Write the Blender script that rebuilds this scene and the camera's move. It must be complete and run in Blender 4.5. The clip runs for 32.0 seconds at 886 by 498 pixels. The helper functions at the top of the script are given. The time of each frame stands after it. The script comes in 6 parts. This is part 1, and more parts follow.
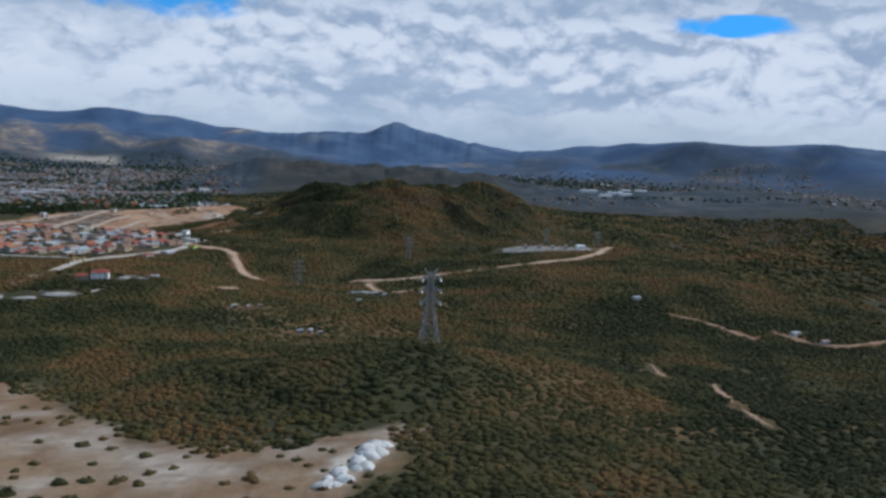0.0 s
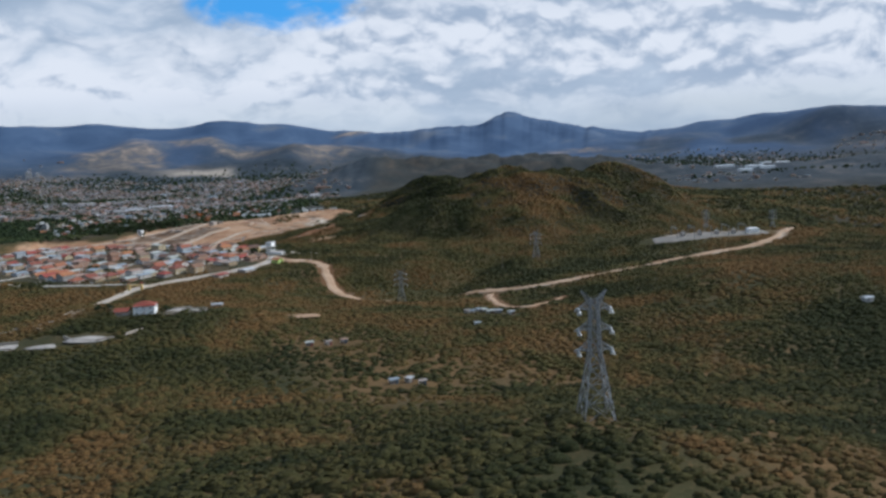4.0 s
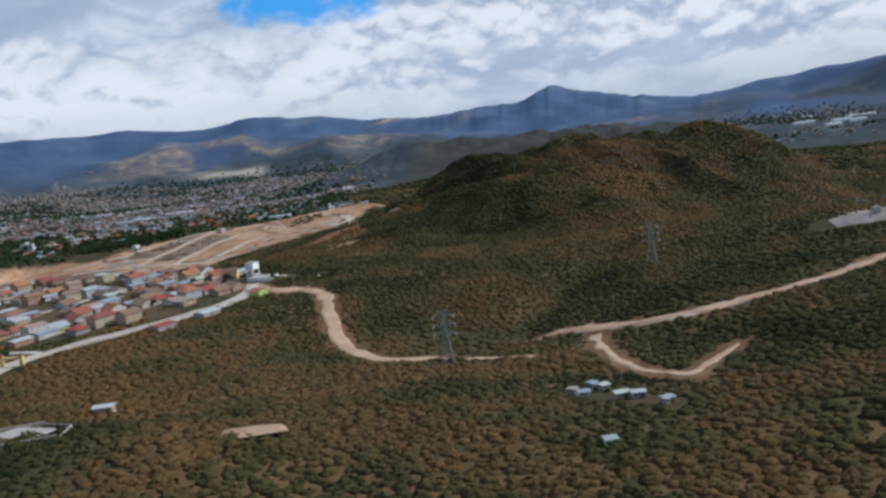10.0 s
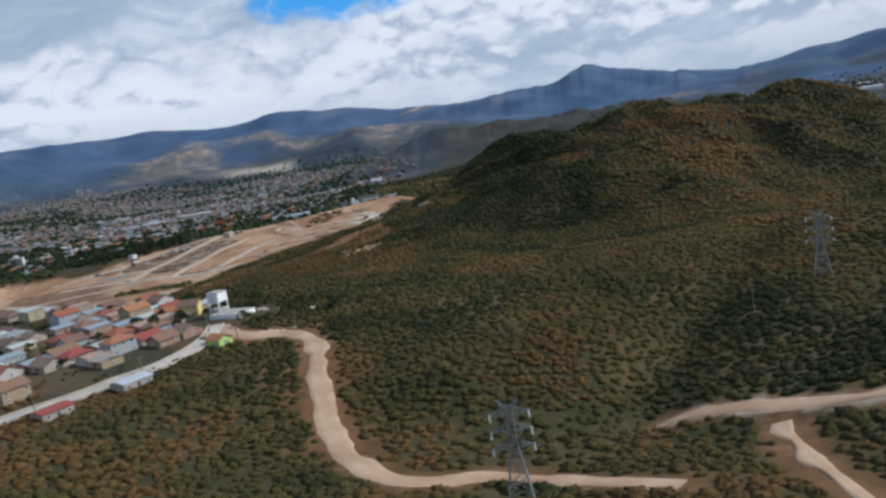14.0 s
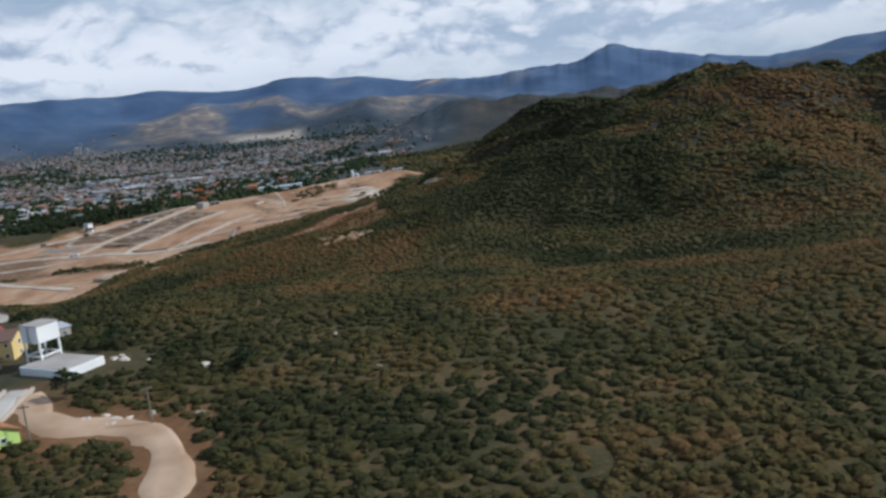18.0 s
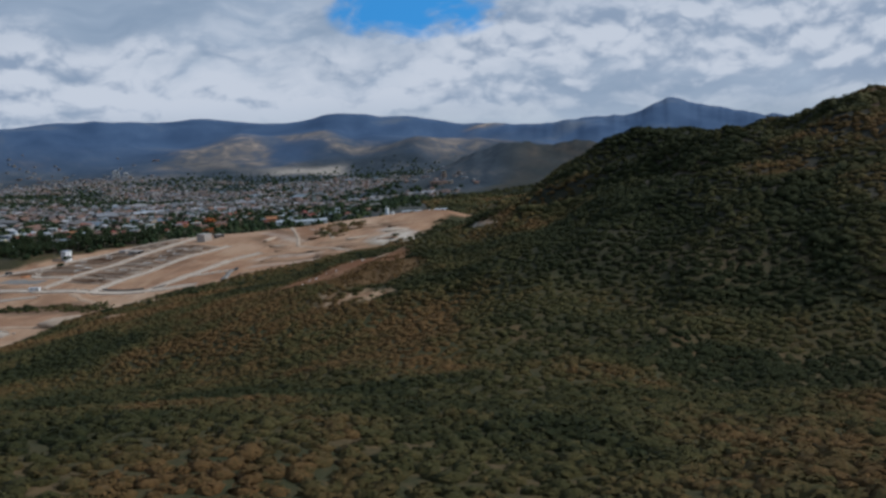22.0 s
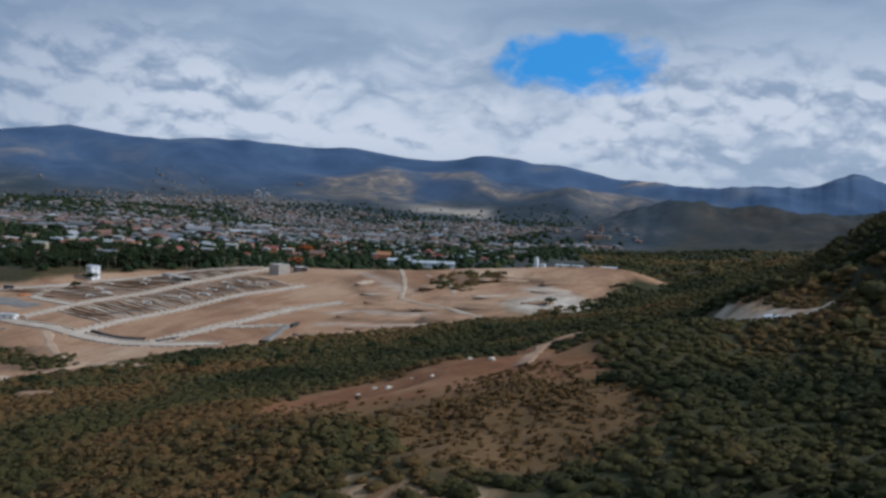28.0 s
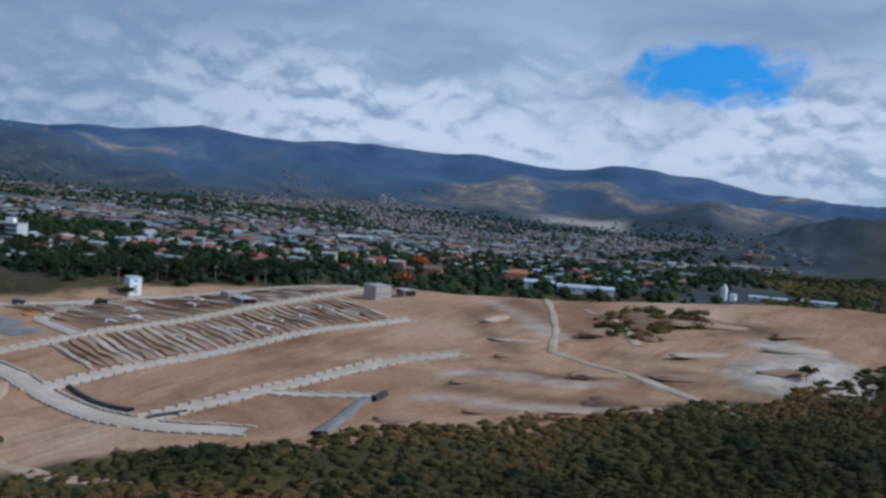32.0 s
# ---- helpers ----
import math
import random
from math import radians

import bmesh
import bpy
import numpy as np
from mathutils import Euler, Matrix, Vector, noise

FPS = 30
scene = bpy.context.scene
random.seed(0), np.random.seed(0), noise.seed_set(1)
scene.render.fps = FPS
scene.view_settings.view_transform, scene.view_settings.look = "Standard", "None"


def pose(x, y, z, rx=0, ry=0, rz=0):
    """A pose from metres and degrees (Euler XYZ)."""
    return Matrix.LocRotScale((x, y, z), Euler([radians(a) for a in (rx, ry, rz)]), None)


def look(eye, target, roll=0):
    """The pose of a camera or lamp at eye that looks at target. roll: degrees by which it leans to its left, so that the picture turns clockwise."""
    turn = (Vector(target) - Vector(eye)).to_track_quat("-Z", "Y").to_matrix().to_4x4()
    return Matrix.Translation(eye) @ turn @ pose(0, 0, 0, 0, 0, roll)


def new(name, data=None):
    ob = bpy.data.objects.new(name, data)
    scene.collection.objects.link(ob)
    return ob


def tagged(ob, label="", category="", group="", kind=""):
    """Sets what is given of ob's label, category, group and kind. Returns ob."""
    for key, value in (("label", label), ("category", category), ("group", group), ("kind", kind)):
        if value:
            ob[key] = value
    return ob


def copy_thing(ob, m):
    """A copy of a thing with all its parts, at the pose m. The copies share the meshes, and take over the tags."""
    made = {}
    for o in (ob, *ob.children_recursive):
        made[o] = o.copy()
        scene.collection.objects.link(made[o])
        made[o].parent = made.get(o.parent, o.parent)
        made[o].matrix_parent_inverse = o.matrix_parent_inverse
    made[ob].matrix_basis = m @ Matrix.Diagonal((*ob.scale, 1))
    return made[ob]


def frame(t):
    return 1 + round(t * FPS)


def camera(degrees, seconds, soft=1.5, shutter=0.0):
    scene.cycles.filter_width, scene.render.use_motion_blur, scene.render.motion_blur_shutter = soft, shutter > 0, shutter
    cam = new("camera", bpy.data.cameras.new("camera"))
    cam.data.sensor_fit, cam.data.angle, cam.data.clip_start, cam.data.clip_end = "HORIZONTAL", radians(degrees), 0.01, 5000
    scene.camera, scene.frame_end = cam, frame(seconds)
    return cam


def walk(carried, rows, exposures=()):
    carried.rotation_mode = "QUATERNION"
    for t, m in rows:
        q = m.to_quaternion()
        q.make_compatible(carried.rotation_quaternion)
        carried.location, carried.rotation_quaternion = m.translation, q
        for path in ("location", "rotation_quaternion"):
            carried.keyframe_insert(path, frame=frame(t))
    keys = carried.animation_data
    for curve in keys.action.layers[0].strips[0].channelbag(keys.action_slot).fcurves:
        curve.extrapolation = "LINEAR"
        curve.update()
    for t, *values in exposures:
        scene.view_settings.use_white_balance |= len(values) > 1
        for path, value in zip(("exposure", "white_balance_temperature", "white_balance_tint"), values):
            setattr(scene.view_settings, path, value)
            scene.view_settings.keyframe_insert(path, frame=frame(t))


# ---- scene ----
cam = camera(51.5, 32.0, soft=2.9)
PATH = [
    (0.0, pose(0.05, 0.02, 200.00, 82.37, -2.32, -1.55)),
    (0.5, pose(0.23, 17.65, 198.02, 83.00, -3.47, -0.47)),
    (1.0, pose(0.28, 35.29, 196.05, 83.56, -4.55, 0.62)),
    (1.5, pose(0.07, 52.94, 194.12, 83.94, -5.28, 1.60)),
    (2.0, pose(-0.46, 70.60, 192.23, 83.82, -4.92, 2.62)),
    (2.5, pose(-1.31, 88.27, 190.39, 83.39, -3.24, 3.50)),
    (3.0, pose(-2.46, 105.96, 188.61, 82.67, -1.27, 4.21)),
    (3.5, pose(-3.82, 123.68, 186.87, 81.93, 0.89, 4.79)),
    (5.5, pose(-11.07, 195.14, 180.05, 82.33, 6.57, 6.83)),
    (6.0, pose(-13.20, 212.84, 178.42, 82.48, 8.71, 7.29)),
    (6.5, pose(-15.42, 230.50, 176.83, 82.60, 9.06, 7.66)),
    (7.0, pose(-17.72, 248.11, 175.28, 82.72, 8.64, 7.88)),
    (7.5, pose(-20.09, 265.68, 173.76, 82.83, 8.42, 8.06)),
    (8.0, pose(-22.49, 283.25, 172.35, 82.80, 8.10, 8.16)),
    (8.5, pose(-24.93, 300.80, 171.01, 82.55, 8.29, 8.11)),
    (9.0, pose(-27.45, 318.32, 169.71, 82.26, 8.04, 8.06)),
    (9.5, pose(-30.07, 335.82, 168.44, 81.80, 7.29, 7.96)),
    (10.0, pose(-32.79, 353.25, 167.13, 81.23, 6.67, 7.74)),
    (10.5, pose(-35.60, 370.58, 165.69, 81.32, 6.31, 7.84)),
    (11.0, pose(-38.46, 387.81, 164.12, 81.64, 6.49, 8.06)),
    (11.5, pose(-41.38, 404.98, 162.48, 81.80, 7.18, 8.33)),
    (12.0, pose(-44.35, 422.13, 160.86, 81.81, 8.12, 8.69)),
    (12.5, pose(-47.40, 439.29, 159.31, 81.60, 8.93, 9.08)),
    (13.0, pose(-50.54, 456.46, 157.75, 81.32, 9.12, 9.38)),
    (13.5, pose(-53.73, 473.63, 156.16, 80.97, 9.57, 9.49)),
    (14.0, pose(-56.92, 490.80, 154.53, 80.80, 9.28, 9.62)),
    (14.5, pose(-60.10, 507.98, 152.86, 80.73, 8.52, 9.76)),
    (16.5, pose(-72.59, 576.34, 145.93, 79.95, 7.83, 10.40)),
    (17.0, pose(-75.81, 593.38, 143.95, 79.65, 7.87, 10.32)),
    (17.5, pose(-79.13, 610.38, 141.91, 79.51, 7.35, 10.41)),
    (18.0, pose(-82.64, 627.29, 139.82, 79.53, 6.48, 10.74)),
    (18.5, pose(-86.34, 644.15, 137.70, 79.72, 6.17, 11.07)),
    (19.0, pose(-90.21, 660.98, 135.58, 80.20, 6.13, 11.39)),
    (19.5, pose(-94.16, 677.79, 133.50, 80.86, 5.76, 11.79)),
    (20.0, pose(-98.14, 694.55, 131.45, 81.25, 5.52, 12.22)),
    (20.5, pose(-102.15, 711.27, 129.43, 81.59, 5.38, 12.63)),
    (21.0, pose(-106.24, 727.93, 127.44, 81.95, 5.01, 13.08)),
    (21.5, pose(-110.50, 744.54, 125.50, 82.42, 3.90, 13.56)),
    (22.0, pose(-114.95, 761.09, 123.63, 82.66, 3.25, 13.82)),
    (22.5, pose(-119.59, 777.56, 121.77, 83.06, 2.67, 14.18)),
    (23.0, pose(-124.39, 793.98, 119.88, 83.26, 3.29, 14.70)),
    (23.5, pose(-129.33, 810.34, 118.00, 83.54, 3.83, 15.45)),
    (24.0, pose(-134.40, 826.67, 116.19, 84.02, 3.01, 16.20)),
    (24.5, pose(-139.60, 842.94, 114.47, 84.36, 0.91, 16.54)),
    (26.5, pose(-161.58, 907.33, 108.76, 86.58, -3.11, 19.85)),
    (27.0, pose(-168.16, 923.42, 107.59, 86.45, -2.37, 21.02)),
    (27.5, pose(-175.12, 939.46, 106.55, 86.21, -2.12, 22.09)),
    (28.0, pose(-182.40, 955.38, 105.59, 85.85, -2.62, 23.09)),
    (28.5, pose(-189.92, 971.13, 104.70, 85.53, -2.50, 24.12)),
    (29.0, pose(-197.68, 986.69, 103.86, 85.29, -2.35, 25.05)),
    (29.5, pose(-205.69, 1002.04, 103.06, 85.19, -2.10, 26.00)),
    (30.0, pose(-213.94, 1017.16, 102.24, 85.19, -1.56, 26.91)),
    (30.5, pose(-222.44, 1032.06, 101.39, 85.36, -1.52, 27.83)),
    (31.0, pose(-231.15, 1046.79, 100.47, 85.59, -2.45, 28.80)),
    (31.5, pose(-240.01, 1061.39, 99.45, 85.72, -3.26, 29.94)),
    (32.0, pose(-248.93, 1075.94, 98.41, 86.01, -4.11, 31.02)),
]
walk(cam, PATH, [(0.0, 0.06, 5350, 8), (2.0, 0.24, 5650, 8), (19.0, 0.24, 5600, 8), (21.0, -0.08, 5500, 8), (24.0, -0.2, 5600, 8), (28.0, -0.08, 5400, 8), (32.0, -0.12, 5000, 8)])

# ---- sky and sun ----
world = bpy.data.worlds.new("sky")
scene.world = world
world.use_nodes = True
nt = world.node_tree
nt.nodes.clear()


def wn(kind, **inputs):
    n = nt.nodes.new(kind)
    for k, v in inputs.items():
        n.inputs[k].default_value = v
    return n


def wmath(op, a, b=None, c=None, clamp=False):
    n = nt.nodes.new("ShaderNodeMath")
    n.operation, n.use_clamp = op, clamp
    for i, v in enumerate((a, b, c)):
        if v is None:
            continue
        if isinstance(v, (int, float)):
            n.inputs[i].default_value = v
        else:
            nt.links.new(v, n.inputs[i])
    return n.outputs[0]


def wnoise(vec, scale, detail, rough, distort=0.0):
    n = wn("ShaderNodeTexNoise", Scale=scale, Detail=detail, Roughness=rough, Distortion=distort)
    nt.links.new(vec, n.inputs["Vector"])
    return n.outputs["Fac"]


def wmap(vec, loc=(0, 0, 0), scale=(1, 1, 1)):
    n = nt.nodes.new("ShaderNodeMapping")
    n.inputs["Location"].default_value, n.inputs["Scale"].default_value = loc, scale
    nt.links.new(vec, n.inputs["Vector"])
    return n.outputs[0]


def wmix(fac, a, b):
    n = nt.nodes.new("ShaderNodeMix")
    n.data_type = "RGBA"
    nt.links.new(fac, n.inputs["Factor"])
    for key, v in (("A", a), ("B", b)):
        sock = [s for s in n.inputs if s.name == key and s.type == "RGBA"][0]
        if isinstance(v, tuple):
            sock.default_value = (*v, 1)
        else:
            nt.links.new(v, sock)
    return [s for s in n.outputs if s.type == "RGBA"][0]


def wramp(value, lo, hi, kind="SMOOTHSTEP"):
    n = nt.nodes.new("ShaderNodeMapRange")
    n.interpolation_type = kind
    n.inputs["From Min"].default_value, n.inputs["From Max"].default_value = lo, hi
    nt.links.new(value, n.inputs["Value"])
    return n.outputs[0]


SUN_AZ, SUN_EL = 74.0, 39.0          # degrees clockwise from +y, and above the horizon
coord = nt.nodes.new("ShaderNodeTexCoord").outputs["Generated"]
sky = nt.nodes.new("ShaderNodeTexSky")
sky.sky_type, sky.sun_disc = "NISHITA", False
sky.sun_elevation, sky.sun_rotation = radians(SUN_EL), radians(SUN_AZ)
sky.air_density, sky.dust_density, sky.ozone_density = 1.0, 0.0, 1.0
lifted = nt.nodes.new("ShaderNodeVectorMath")
lifted.inputs[1].default_value = (0, 0, 0.75)
nt.links.new(coord, lifted.inputs[0])
nt.links.new(lifted.outputs[0], sky.inputs["Vector"])
sep = nt.nodes.new("ShaderNodeSeparateXYZ")
nt.links.new(coord, sep.inputs[0])
up = sep.outputs["Z"]
warp = nt.nodes.new("ShaderNodeTexNoise")
warp.inputs["Scale"].default_value, warp.inputs["Detail"].default_value = 9.0, 3
nt.links.new(coord, warp.inputs["Vector"])
push = nt.nodes.new("ShaderNodeVectorMath")
push.operation = "MULTIPLY_ADD"
push.inputs[1].default_value = (0.09, 0.09, 0.05)
nt.links.new(warp.outputs["Color"], push.inputs[0])
nt.links.new(coord, push.inputs[2])
bent = push.outputs[0]


def billow(shift):
    """Heaped cloud: rounded cells on cells."""
    n = nt.nodes.new("ShaderNodeTexVoronoi")
    n.feature, n.normalize = "SMOOTH_F1", True
    for k, v in (("Scale", 19.0), ("Detail", 4.0), ("Roughness", 0.5), ("Lacunarity", 2.2), ("Smoothness", 0.35)):
        n.inputs[k].default_value = v
    nt.links.new(wmap(bent, (0, 0, shift), (1, 1, 1.9)), n.inputs["Vector"])
    return wmath("SUBTRACT", 1.0, n.outputs["Distance"])


big = wnoise(wmap(bent, (0, 0, 0), (1, 1, 2.4)), 3.4, 4, 0.5, 0.3)
sheets = wnoise(wmap(bent, (2, 4, 0), (1, 1, 4.5)), 4.6, 5, 0.52, 0.3)
puff = wnoise(wmap(coord, (0, 0, 0), (1, 1, 1.7)), 15.0, 7, 0.52, 0.35)
heap, heap_up = billow(0.0), billow(0.022)


def gap(az, el, wide, tall):
    """1 inside an oval hole of the cloud cover round a bearing and an elevation in degrees."""
    d = Vector((math.sin(radians(az)) * math.cos(radians(el)), math.cos(radians(az)) * math.cos(radians(el)), math.sin(radians(el))))
    side = Vector((math.cos(radians(az)), -math.sin(radians(az)), 0))
    n = nt.nodes.new("ShaderNodeVectorMath")
    n.operation = "DOT_PRODUCT"
    nt.links.new(coord, n.inputs[0])
    n.inputs[1].default_value = side
    a = wmath("DIVIDE", n.outputs["Value"], math.sin(radians(wide)))
    b = wmath("DIVIDE", wmath("SUBTRACT", up, d.z), math.sin(radians(tall)))
    f = nt.nodes.new("ShaderNodeVectorMath")
    f.operation = "DOT_PRODUCT"
    nt.links.new(coord, f.inputs[0])
    f.inputs[1].default_value = d
    front = wramp(f.outputs["Value"], 0.5, 0.7)
    r2 = wmath("ADD", wmath("MULTIPLY", a, a), wmath("MULTIPLY", b, b))
    return wmath("MULTIPLY", wmath("SUBTRACT", 1.0, r2, clamp=True), front)


hole = wmath("MAXIMUM", gap(-15.0, 7.6, 6.4, 2.4), gap(19.0, 6.4, 5.2, 0.75))
edge = wmath("MULTIPLY", wmath("SUBTRACT", puff, 0.5), 4.2)
blue = wmath("MULTIPLY", wramp(wmath("SUBTRACT", hole, edge), -0.05, 0.85), wramp(hole, 0.02, 0.42))
lit = wmath("ADD", wmath("MULTIPLY", wmath("SUBTRACT", heap, heap_up), 2.6), wmath("MULTIPLY", wmath("SUBTRACT", heap, 0.62), 1.5))
lit = wmath("ADD", lit, wmath("MULTIPLY", wmath("SUBTRACT", big, 0.5), 1.1))
bank_lit = gap(-24.0, 3.4, 17.0, 5.0)
lit = wmath("ADD", lit, wmath("MULTIPLY", bank_lit, 0.4))
low_bank = wmath("MULTIPLY", wramp(up, -0.02, 0.05), wmath("SUBTRACT", 1.0, wramp(up, 0.09, 0.19)))
amount = wmath("MULTIPLY", low_bank, wramp(wmath("ADD", big, wmath("MULTIPLY", heap, 0.35)), 0.58, 0.78))
veil = wmix(wramp(sheets, 0.32, 0.70), (0.29, 0.345, 0.415), (0.455, 0.495, 0.545))
heaped = wmix(wramp(lit, -0.34, 0.50), (0.33, 0.375, 0.445), (0.68, 0.665, 0.665))
clouds = wmix(amount, veil, heaped)
clouds = wmix(wmath("MULTIPLY", wramp(up, 0.10, 0.24), 0.45), clouds, (0.27, 0.33, 0.405))
clouds = wmix(wmath("MULTIPLY", gap(-60.0, 8.0, 22.0, 13.0), 0.55), clouds, (0.20, 0.255, 0.34))
glow = wmath("MULTIPLY", wmath("SUBTRACT", 1.0, wramp(up, 0.004, 0.035)), wramp(big, 0.4, 0.6))
clouds = wmix(wmath("MULTIPLY", glow, 0.35), clouds, (0.74, 0.72, 0.66))
skyb = nt.nodes.new("ShaderNodeVectorMath")
skyb.operation = "SCALE"
nt.links.new(sky.outputs[0], skyb.inputs[0])
skyb.inputs["Scale"].default_value = 0.23
background = wn("ShaderNodeBackground", Strength=1.0)
tint = nt.nodes.new("ShaderNodeVectorMath")
tint.operation = "MULTIPLY"
tint.inputs[1].default_value = (0.42, 0.98, 1.10)
nt.links.new(skyb.outputs[0], tint.inputs[0])
nt.links.new(wmix(blue, clouds, tint.outputs[0]), background.inputs["Color"])
out = nt.nodes.new("ShaderNodeOutputWorld")
nt.links.new(background.outputs[0], out.inputs["Surface"])

sun = new("sun", bpy.data.lights.new("sun", "SUN"))
sun.data.energy, sun.data.angle, sun.data.color = 3.2, radians(3), (1.0, 0.90, 0.78)
sun.matrix_world = look((0, 0, 900), (-math.sin(radians(SUN_AZ)) * math.cos(radians(SUN_EL)), -math.cos(radians(SUN_AZ)) * math.cos(radians(SUN_EL)), 900 - math.sin(radians(SUN_EL))))

# ---- materials ----
class Mat:
    """A small builder of node materials."""

    def __init__(self, name, rough=0.9, metal=0.0, spec=0.2):
        self.m = bpy.data.materials.new(name)
        self.m.use_nodes = True
        self.t = self.m.node_tree
        self.b = self.t.nodes["Principled BSDF"]
        self.b.inputs["Roughness"].default_value = rough
        self.b.inputs["Metallic"].default_value = metal
        self.b.inputs["Specular IOR Level"].default_value = spec
        self.pos = self.t.nodes.new("ShaderNodeNewGeometry").outputs["Position"]

    def noise(self, size, detail=5, rough=0.6, distort=0.0, vec=None):
        n = self.t.nodes.new("ShaderNodeTexNoise")
        n.inputs["Scale"].default_value, n.inputs["Detail"].default_value = 1.0 / size, detail
        n.inputs["Roughness"].default_value, n.inputs["Distortion"].default_value = rough, distort
        self.t.links.new(vec or self.pos, n.inputs["Vector"])
        return n.outputs["Fac"]

    def attr(self, name):
        n = self.t.nodes.new("ShaderNodeAttribute")
        n.attribute_name = name
        return n

    def ramp(self, value, *stops):
        n = self.t.nodes.new("ShaderNodeValToRGB")
        e = n.color_ramp.elements
        while len(e) < len(stops):
            e.new(0.5)
        for k, (at, col) in zip(e, stops):
            k.position, k.color = at, (*col, 1)
        self.t.links.new(value, n.inputs[0])
        return n.outputs[0]

    def span(self, value, lo, hi, a=0.0, b=1.0):
        n = self.t.nodes.new("ShaderNodeMapRange")
        for k, v in (("From Min", lo), ("From Max", hi), ("To Min", a), ("To Max", b)):
            n.inputs[k].default_value = v
        self.t.links.new(value, n.inputs["Value"])
        return n.outputs[0]

    def math(self, op, a, b):
        n = self.t.nodes.new("ShaderNodeMath")
        n.operation = op
        for i, v in enumerate((a, b)):
            if isinstance(v, (int, float)):
                n.inputs[i].default_value = v
            else:
                self.t.links.new(v, n.inputs[i])
        return n.outputs[0]

    def mix(self, fac, a, b, blend="MIX"):
        n = self.t.nodes.new("ShaderNodeMix")
        n.data_type, n.blend_type = "RGBA", blend
        if isinstance(fac, (int, float)):
            n.inputs["Factor"].default_value = fac
        else:
            self.t.links.new(fac, n.inputs["Factor"])
        for key, v in (("A", a), ("B", b)):
            sock = [s for s in n.inputs if s.name == key and s.type == "RGBA"][0]
            if isinstance(v, tuple):
                sock.default_value = (*v, 1)
            else:
                self.t.links.new(v, sock)
        return [s for s in n.outputs if s.type == "RGBA"][0]

    def color(self, c):
        if isinstance(c, tuple):
            self.b.inputs["Base Color"].default_value = (*c, 1)
        else:
            self.t.links.new(c, self.b.inputs["Base Color"])
        return self

    def bump(self, height, strength, distance):
        n = self.t.nodes.new("ShaderNodeBump")
        n.inputs["Strength"].default_value, n.inputs["Distance"].default_value = strength, distance
        self.t.links.new(height, n.inputs["Height"])
        self.t.links.new(n.outputs[0], self.b.inputs["Normal"])
        return self


def weathered(name, a, b, size=0.8, rough=0.85, spec=0.2, metal=0.0, stain=0.25, bump=0.02):
    """Two tones mixed by grain and by broad stains."""
    k = Mat(name, rough, metal, spec)
    col = k.mix(k.span(k.noise(size * 6, 3), 0.35, 0.65), a, b)
    dark = tuple(c * 0.6 for c in a)
    col = k.mix(k.span(k.noise(size, 6, 0.7), 0.55, 0.8, 0.0, stain), col, dark)
    k.color(col)
    if bump:
        k.bump(k.noise(size * 0.4, 5), 0.5, bump)
    return k.m


def by_random(name, colours, rough=0.85, spec=0.2, size=0.7):
    """One colour out of several for each object, with weathering on it."""
    k = Mat(name, rough, 0.0, spec)
    info = k.t.nodes.new("ShaderNodeObjectInfo").outputs["Random"]
    ramp = k.t.nodes.new("ShaderNodeValToRGB")
    ramp.color_ramp.interpolation = "CONSTANT"
    e = ramp.color_ramp.elements
    while len(e) < len(colours):
        e.new(0.5)
    for i, (el, c) in enumerate(zip(e, colours)):
        el.position, el.color = i / len(colours), (*c, 1)
    k.t.links.new(info, ramp.inputs[0])
    col = k.mix(k.span(k.noise(size, 6, 0.7), 0.45, 0.8, 0.0, 0.4), ramp.outputs[0], (0.18, 0.14, 0.11))
    k.color(col).bump(k.noise(size * 0.4, 4), 0.4, 0.03)
    return k.m


def squeezed(k):
    """Coordinates that draw grain out down the slope, as rain does on a bank."""
    n = k.t.nodes.new("ShaderNodeMapping")
    n.inputs["Rotation"].default_value, n.inputs["Scale"].default_value = (0, 0, radians(12)), (1, 0.15, 0.3)
    k.t.links.new(k.pos, n.inputs["Vector"])
    return n.outputs[0]


